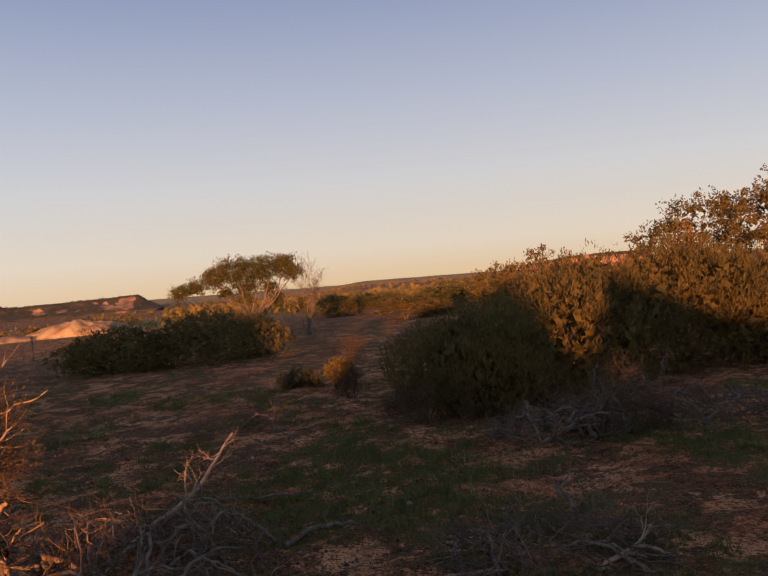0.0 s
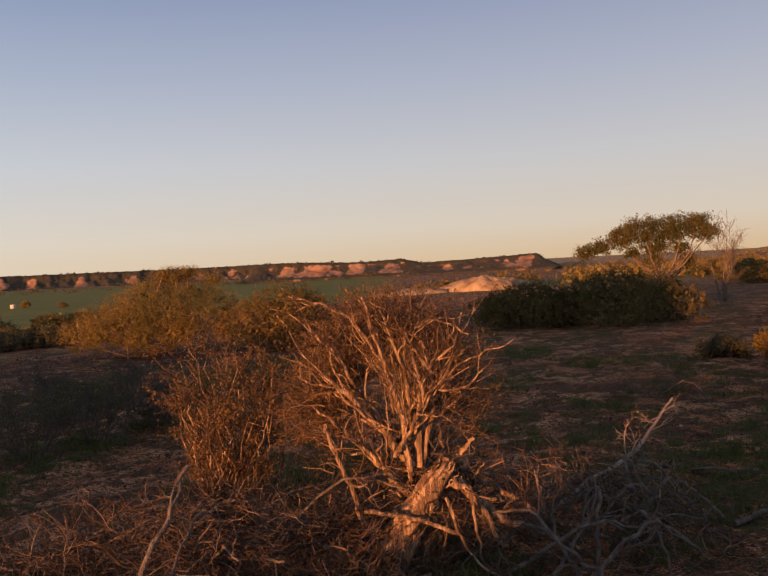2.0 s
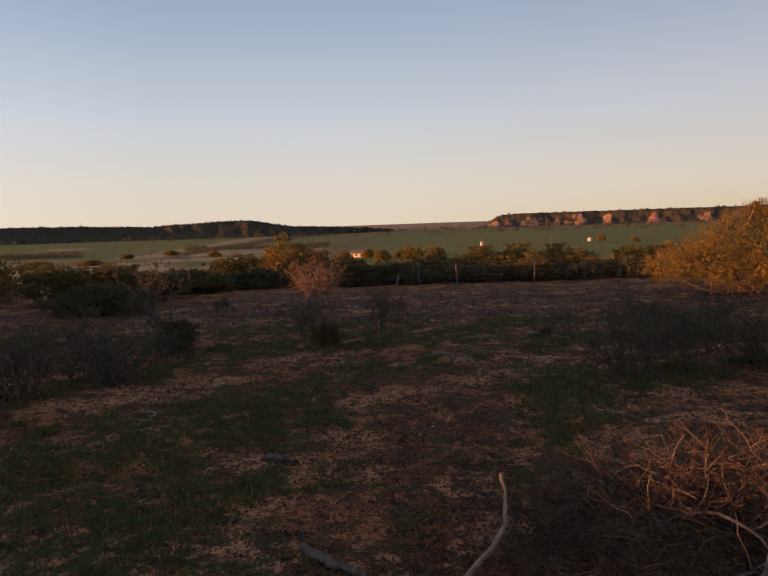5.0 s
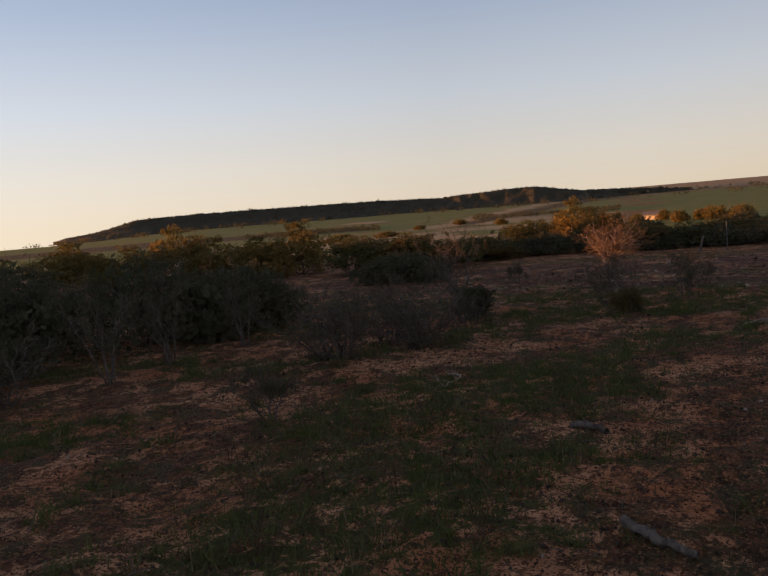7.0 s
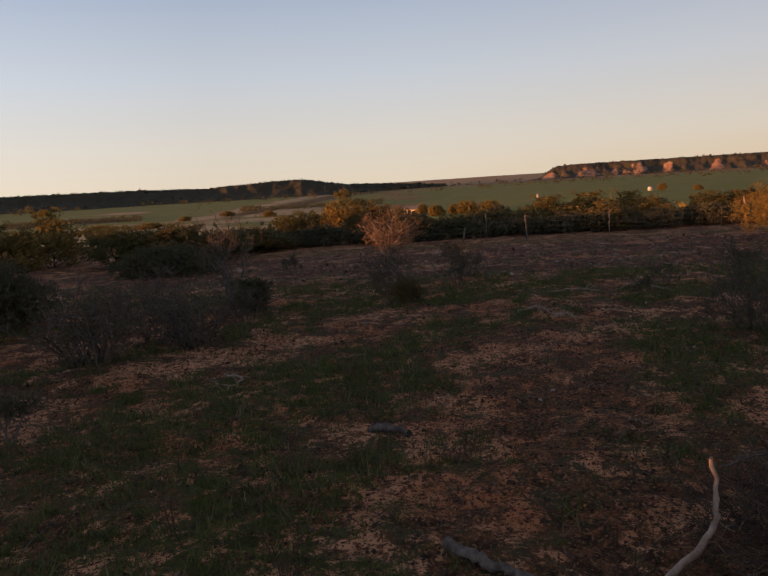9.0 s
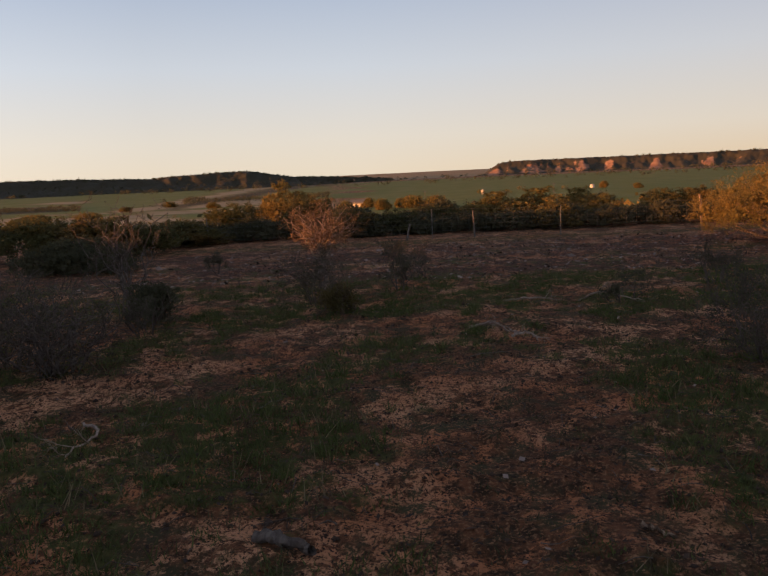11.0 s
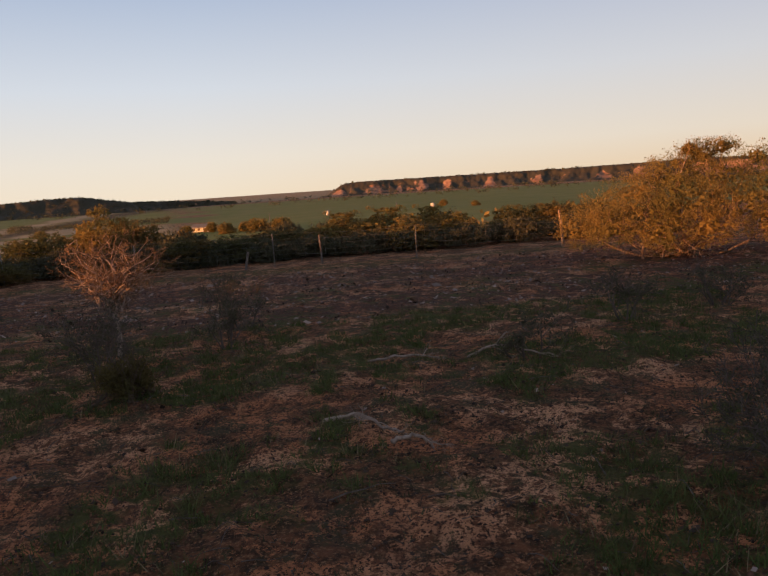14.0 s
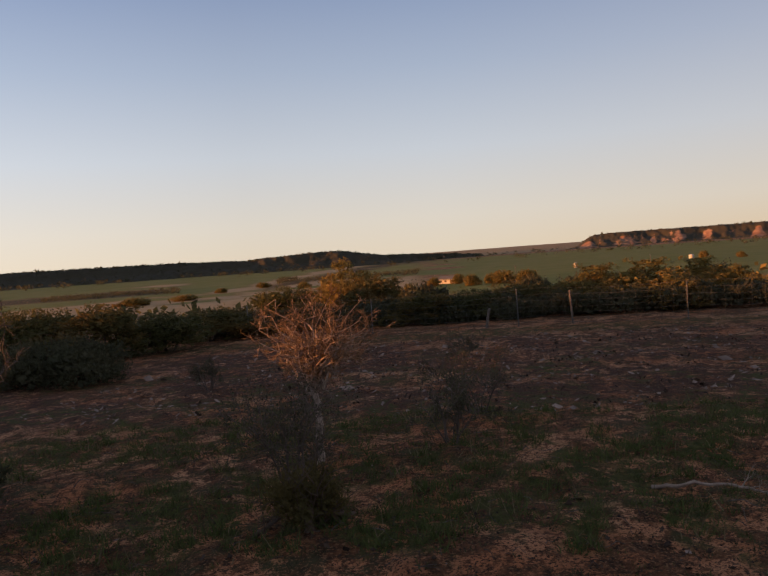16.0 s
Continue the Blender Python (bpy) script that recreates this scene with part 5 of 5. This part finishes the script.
part("roof", me, METAL, house)
for k in (-3.2, 0.4, 3.4):
    bm = bmesh.new()
    bmesh.ops.create_cube(bm, size=1, matrix=Matrix.Translation((k, 3.52, 1.5)) @ Matrix.Diagonal((1.4, 0.1, 1.2, 1)))
    me = bpy.data.meshes.new("window")
    bm.to_mesh(me)
    bm.free()
    part("window", me, BARK_BROWN, house)
place(house, x, y, rz=250)
tagged(house, "distant white farmhouse with metal roof among trees", "house")
for az, d, h in ((81.0, 520, 8.5), (90.4, 480, 8.5)):
    x, y = polar(az, d)
    v, f = tubes([(np.array([(0, 0, -0.3), (0, 0, h * 0.6), (0, 0, h)]), np.array([0.17, 0.15, 0.12]))], 6)
    ob = new("power_pole")
    part("pole", quick_mesh("pole", v, f), BARK_GREY, ob)
    v, f = tubes([(np.array([(-1.1, 0, h - 0.5), (0, 0, h - 0.5), (1.1, 0, h - 0.5)]), np.full(3, 0.09))], 4)
    part("crossarm", quick_mesh("crossarm", v, f), BARK_GREY, ob)
    place(ob, x, y, rz=az)
    tagged(ob, "thin wooden power pole in the valley", "pole", "power poles")
far_tree = plant("tree", 650, heap(650, 2.6, 2.6, 2.2, 14), LEAF_RUST, BARK_BROWN, 2200, 0.28, 0.16, twigs=0, stems=4)


def place_m(ob, m):
    ob.matrix_world = m
    return ob


for k, (az, d, w, h) in enumerate([(93.6, 420, 9, 6), (92.2, 430, 8, 5.5), (91.3, 420, 14, 7), (89.6, 410, 11, 7), (94.6, 455, 7, 6), (96.4, 440, 8, 5), (77.5, 690, 7, 6), (75.2, 640, 7, 4.5), (98.2, 400, 6, 4), (106, 600, 10, 5), (109, 700, 12, 5), (112, 640, 10, 4), (118, 480, 20, 5), (114.5, 520, 16, 4)]):
    x, y = polar(az, d)
    m = pose(x, y, height(x, y), 0, 0, 50 * k) @ Matrix.Diagonal((w / 2.6, w / 2.6, h / 2.2, 1))
    tagged(again(far_tree, m) if k else place_m(far_tree, m), "distant tree in the valley", "tree", "trees in the valley")


def far_scrub(seed, n, az0, az1, d0, d1, size, leaf):
    """Countless small bushes far off: clumps of leaves, one sheet of stuff."""
    rng = np.random.default_rng(seed)
    az, d = np.radians(rng.uniform(az0, az1, n)), np.exp(rng.uniform(math.log(d0), math.log(d1), n))
    x, y = HUB[0] - np.sin(az) * d, HUB[1] + np.cos(az) * d
    keep = waves(x, y, seed, d0 * 0.6) > -0.2
    x, y = x[keep], y[keep]
    z = height(x, y)
    s = size * rng.uniform(0.5, 1.3, len(x))
    q = rng.normal(0, 0.28, (len(x), 14, 3))
    c = np.stack([x, y, z + 0.4 * s], -1)[:, None] + q * (s[:, None, None] * np.array([1, 1, 0.6]))
    c = c.reshape(-1, 3)
    v, f = leaf_quads(rng, c, 1.0, 0.6)
    v = c.repeat(4, 0) + (v - c.repeat(4, 0)) * np.repeat(s, 56)[:, None] * 0.32
    return tagged(part("scrub", quick_mesh("scrub", v, f), leaf), "scattered low olive scrub on the far plain", "scrub", kind="stuff")


far_scrub(601, 3400, 2, 38, 75, 1100, 2.0, LEAF_RUST)
far_scrub(609, 1700, 0, 42, 1100, 4300, 8.0, LEAF_RUST)
far_scrub(602, 700, 40, 66, 98, 300, 1.9, LEAF_MIXED)
far_scrub(603, 420, 66, 91.5, 60, 300, 2.0, LEAF_RUST)
far_scrub(605, 500, 98, 150, 60, 380, 2.0, LEAF_OLIVE)
far_scrub(606, 160, 91.5, 98, 200, 430, 1.6, LEAF_OLIVE)
far_scrub(607, 500, 97.5, 108, 780, 1000, 4.5, LEAF_DARK)
far_scrub(608, 500, 115, 124, 720, 940, 4.0, LEAF_DARK)
far_scrub(604, 900, 40, 140, 1350, 2300, 11.0, LEAF_DARK)


# ---- what lies and grows on the ground ----
HERB = material("grey_green_herbs", (0.07, 0.065, 0.03), (0.10, 0.075, 0.035), 0.8, 0.85, 0.0, 30, 0.2, 0.4)

def near_points(rng, n, x0, x1, y0, y1):
    return rng.uniform(x0, x1, n), rng.uniform(y0, y1, n)


def grass_blades(seed, tufts, mat, tall, mask_lo, label, area=(-17.0, 0.5, -10.0, 13.0), blades=11, spread=0.045):
    rng = np.random.default_rng(seed)
    x, y = near_points(rng, tufts * 4, *area)
    g = ground_masks(x, y)[0]
    dist = np.hypot(x + 4, y)
    keep = (g > mask_lo + rng.uniform(-0.25, 0.25, len(x))) & (rng.uniform(0, 1, len(x)) < np.clip(9 / np.maximum(dist, 1), 0.1, 1)) & (np.hypot(x, y) > 0.6)
    x, y = x[keep][:tufts], y[keep][:tufts]
    z = height(x, y)
    n = len(x)
    b = np.stack([x, y, z], -1)[:, None] + rng.normal(0, 1, (n, blades, 3)) * np.array([spread, spread, 0.0])
    h = tall * rng.uniform(0.4, 1.2, (n, blades, 1)) * rng.uniform(0.6, 1.2, (n, 1, 1))
    lean = rng.normal(0, 0.5, (n, blades, 3)) * np.array([1, 1, 0]) + np.array([0, 0, 1.0])
    side = rng.normal(0, 1, (n, blades, 3)) * np.array([1, 1, 0])
    side *= 0.0042 / (np.linalg.norm(side, axis=2, keepdims=True) + 1e-9)
    b[..., 2] -= 0.006
    v = np.stack([b - side, b + side, b + lean * h], 2).reshape(-1, 3)
    ob = part("grass", quick_mesh("grass", v, np.arange(len(v)).reshape(-1, 3)), mat)
    return tagged(ob, label, "grass", kind="stuff")


grass_blades(701, 8000, GRASS, 0.10, 0.55, "green grass in patches on the soil", blades=13, spread=0.035)
grass_blades(702, 1500, STRAW, 0.13, 0.35, "thin dry straw-coloured grass", blades=6, spread=0.06)
grass_blades(703, 16000, GRASS, 0.034, 0.30, "short green turf in patches on the soil", blades=9, spread=0.03)
grass_blades(704, 9000, HERB, 0.040, -0.3, "low grey-green herbs dotted over bare soil", blades=9, spread=0.026)


def lying_bits(name, seed, n, size, thin, mat, label, area, flat=0.3, bare=True):
    """Small flat scraps on the ground."""
    rng = np.random.default_rng(seed)
    x, y = near_points(rng, n, *area)
    keep = waves(x, y, seed + 1, 1.4) + rng.normal(0, 0.4, n) > (0.0 if bare else -2)
    x, y = x[keep], y[keep]
    s = size * rng.lognormal(0, 0.45, len(x))
    a = rng.uniform(0, 2 * np.pi, len(x))
    up = rng.normal(0, flat, (len(x), 2)) * s[:, None]
    c = np.stack([x, y, height(x, y) + 0.004 + 0.3 * np.abs(up).sum(1)], -1)
    A = np.stack([np.cos(a) * s, np.sin(a) * s, up[:, 0]], -1)
    B = np.stack([-np.sin(a) * s * thin, np.cos(a) * s * thin, up[:, 1]], -1)
    v = np.stack([c - A, c + B, c + A, c - B], 1).reshape(-1, 3)
    ob = part(name, quick_mesh(name, v, np.arange(len(v)).reshape(-1, 4)), mat)
    return tagged(ob, label, "litter", kind="stuff")


DARK_BITS = material("dark_litter", (0.045, 0.028, 0.02), (0.075, 0.045, 0.03), 3, 0.95, 0.0, 40, 0, 0.4)
PALE_BITS = material("pale_flakes", (0.34, 0.24, 0.19), (0.22, 0.15, 0.12), 3, 0.9, 0.0, 40, 0, 0.4)
lying_bits("leaf_litter", 711, 60000, 0.009, 0.6, DARK_BITS, "dark scraps of bark and dung on the soil", (-13.0, -0.5, -6.0, 8.0), 0.3)
lying_bits("leaf_litter", 712, 16000, 0.013, 0.5, DARK_BITS, "dark scraps of bark on the soil", (-27.0, -17.0, -6.0, 14.0), 0.5)
lying_bits("stone_flake", 713, 8000, 0.028, 0.5, PALE_BITS, "pale stone flakes on dark soil near the fence", (-27.0, -17.0, -8.0, 10.0), 0.25)
lying_bits("stone_flake", 714, 700, 0.016, 0.7, PALE_BITS, "small pale stones on the soil", (-15.0, 0.0, -6.0, 9.0), 0.3)


def pebbles(seed, n, size, mat, label, area):
    rng = np.random.default_rng(seed)
    x, y = near_points(rng, n, *area)
    keep = waves(x, y, 716, 1.2) + rng.normal(0, 0.35, n) > 0.15
    x, y = x[keep], y[keep]
    s = (size * rng.lognormal(0, 0.4, len(x)))[:, None, None]
    o = np.array([(1, 0, 0), (0, 1, 0), (-1, 0, 0), (0, -1, 0), (0, 0, 0.8), (0, 0, -0.5)]) * 1.0
    v = np.stack([x, y, height(x, y) + 0.3 * s[:, 0, 0]], -1)[:, None] + o[None] * s * rng.uniform(0.6, 1.3, (len(x), 6, 1))
    tri = np.array([(0, 1, 4), (1, 2, 4), (2, 3, 4), (3, 0, 4), (1, 0, 5), (2, 1, 5), (3, 2, 5), (0, 3, 5)])
    f = (np.arange(len(x))[:, None, None] * 6 + tri[None]).reshape(-1, 3)
    return tagged(part("pebble", quick_mesh("pebble", v.reshape(-1, 3), f), mat), label, "pebbles", kind="stuff")


pebbles(717, 24000, 0.009, DARK_BITS, "dark clods and droppings on bare soil", (-14.0, -1.0, -6.0, 7.0))
pebbles(718, 2600, 0.013, material("red_clods", (0.17, 0.075, 0.045), (0.11, 0.05, 0.032), 4, 0.95, 0.0, 40, 0, 0.3), "reddish clods of earth", (-20.0, -1.0, -8.0, 12.0))


def ground_twigs(seed, n, length, r, mat, label, area):
    rng = np.random.default_rng(seed)
    x, y = near_points(rng, n, *area)
    paths = []
    for px, py in zip(x, y):
        a, l = rng.uniform(0, 2 * np.pi), length * rng.lognormal(0, 0.5)
        p, rad = limb(rng, (px, py, 0), (np.cos(a), np.sin(a), 0), l, r, r * 0.4, 4, 0.25)
        p[:, 2] = height(p[:, 0], p[:, 1]) + r + np.abs(rng.normal(0, 0.01)) * np.array([0, 1, 2, 1, 0.5])
        paths.append((p, rad))
    v, f = tubes(paths, 3)
    return tagged(part("ground_twig", quick_mesh("ground_twig", v, f), mat), label, "twigs", kind="stuff")


ground_twigs(721, 2600, 0.12, 0.0035, TWIG_GREY, "small grey twigs strewn on the ground", (-15.0, 0.0, -7.0, 9.0))
ground_twigs(722, 300, 0.16, 0.0055, BARK_GREY, "pale dead sticks strewn on the ground", (-16.0, 0.0, -7.0, 9.0))

for k, (x, y, h) in enumerate([(-4.6, -2.6, 0.33), (-4.2, -3.4, 0.3), (-5.4, -2.2, 0.28), (-3.6, -2.9, 0.25), (-4.1, -1.9, 0.3), (-5.0, -4.1, 0.3), (-3.9, -0.6, 0.35), (-6.2, -3.0, 0.25), (-5.6, -1.2, 0.24), (-7.6, -2.2, 0.25)]):
    tagged(place(bare_shrub("weed", 740 + k, 0.22, h, 3, TWIG_BROWN, 3, 3, 0.003, 0.7, LEAF_DRY, 120, 0.014), x, y), "thin dry brown weed", "weed", "dry weeds")
for k, (pts, r) in enumerate([([(-11.7, -0.6, 0.01), (-11.4, -0.35, 0.08), (-11.3, -0.2, 0.02), (-11.0, -0.1, 0.06)], 0.012), ([(-13.6, 1.0, 0.02), (-13.3, 1.25, 0.12), (-12.9, 1.7, 0.02)], 0.012), ([(-13.9, 0.0, 0.02), (-13.8, 0.4, 0.05), (-13.6, 0.7, 0.03)], 0.012), ([(-10.9, -0.2, 0.02), (-10.8, -0.05, 0.09), (-10.75, 0.05, 0.02)], 0.012), ([(-8.3, -3.6, 0.02), (-7.9, -3.3, 0.04), (-7.4, -3.3, 0.02)], 0.01), ([(-0.7, 4.3, 0.02), (-0.5, 4.5, 0.1), (-0.3, 4.6, 0.03)], 0.012), ([(-0.2, 3.7, 0.02), (0.1, 3.8, 0.12), (0.2, 3.6, 0.02)], 0.01), ([(-1.7, 3.9, 0.02), (-1.5, 4.1, 0.03), (-1.2, 4.2, 0.02)], 0.014)]):
    stick("pale forked dead branch on the ground", pts, r * 1.3, r * 0.6, 3, 50 + k, BONE)
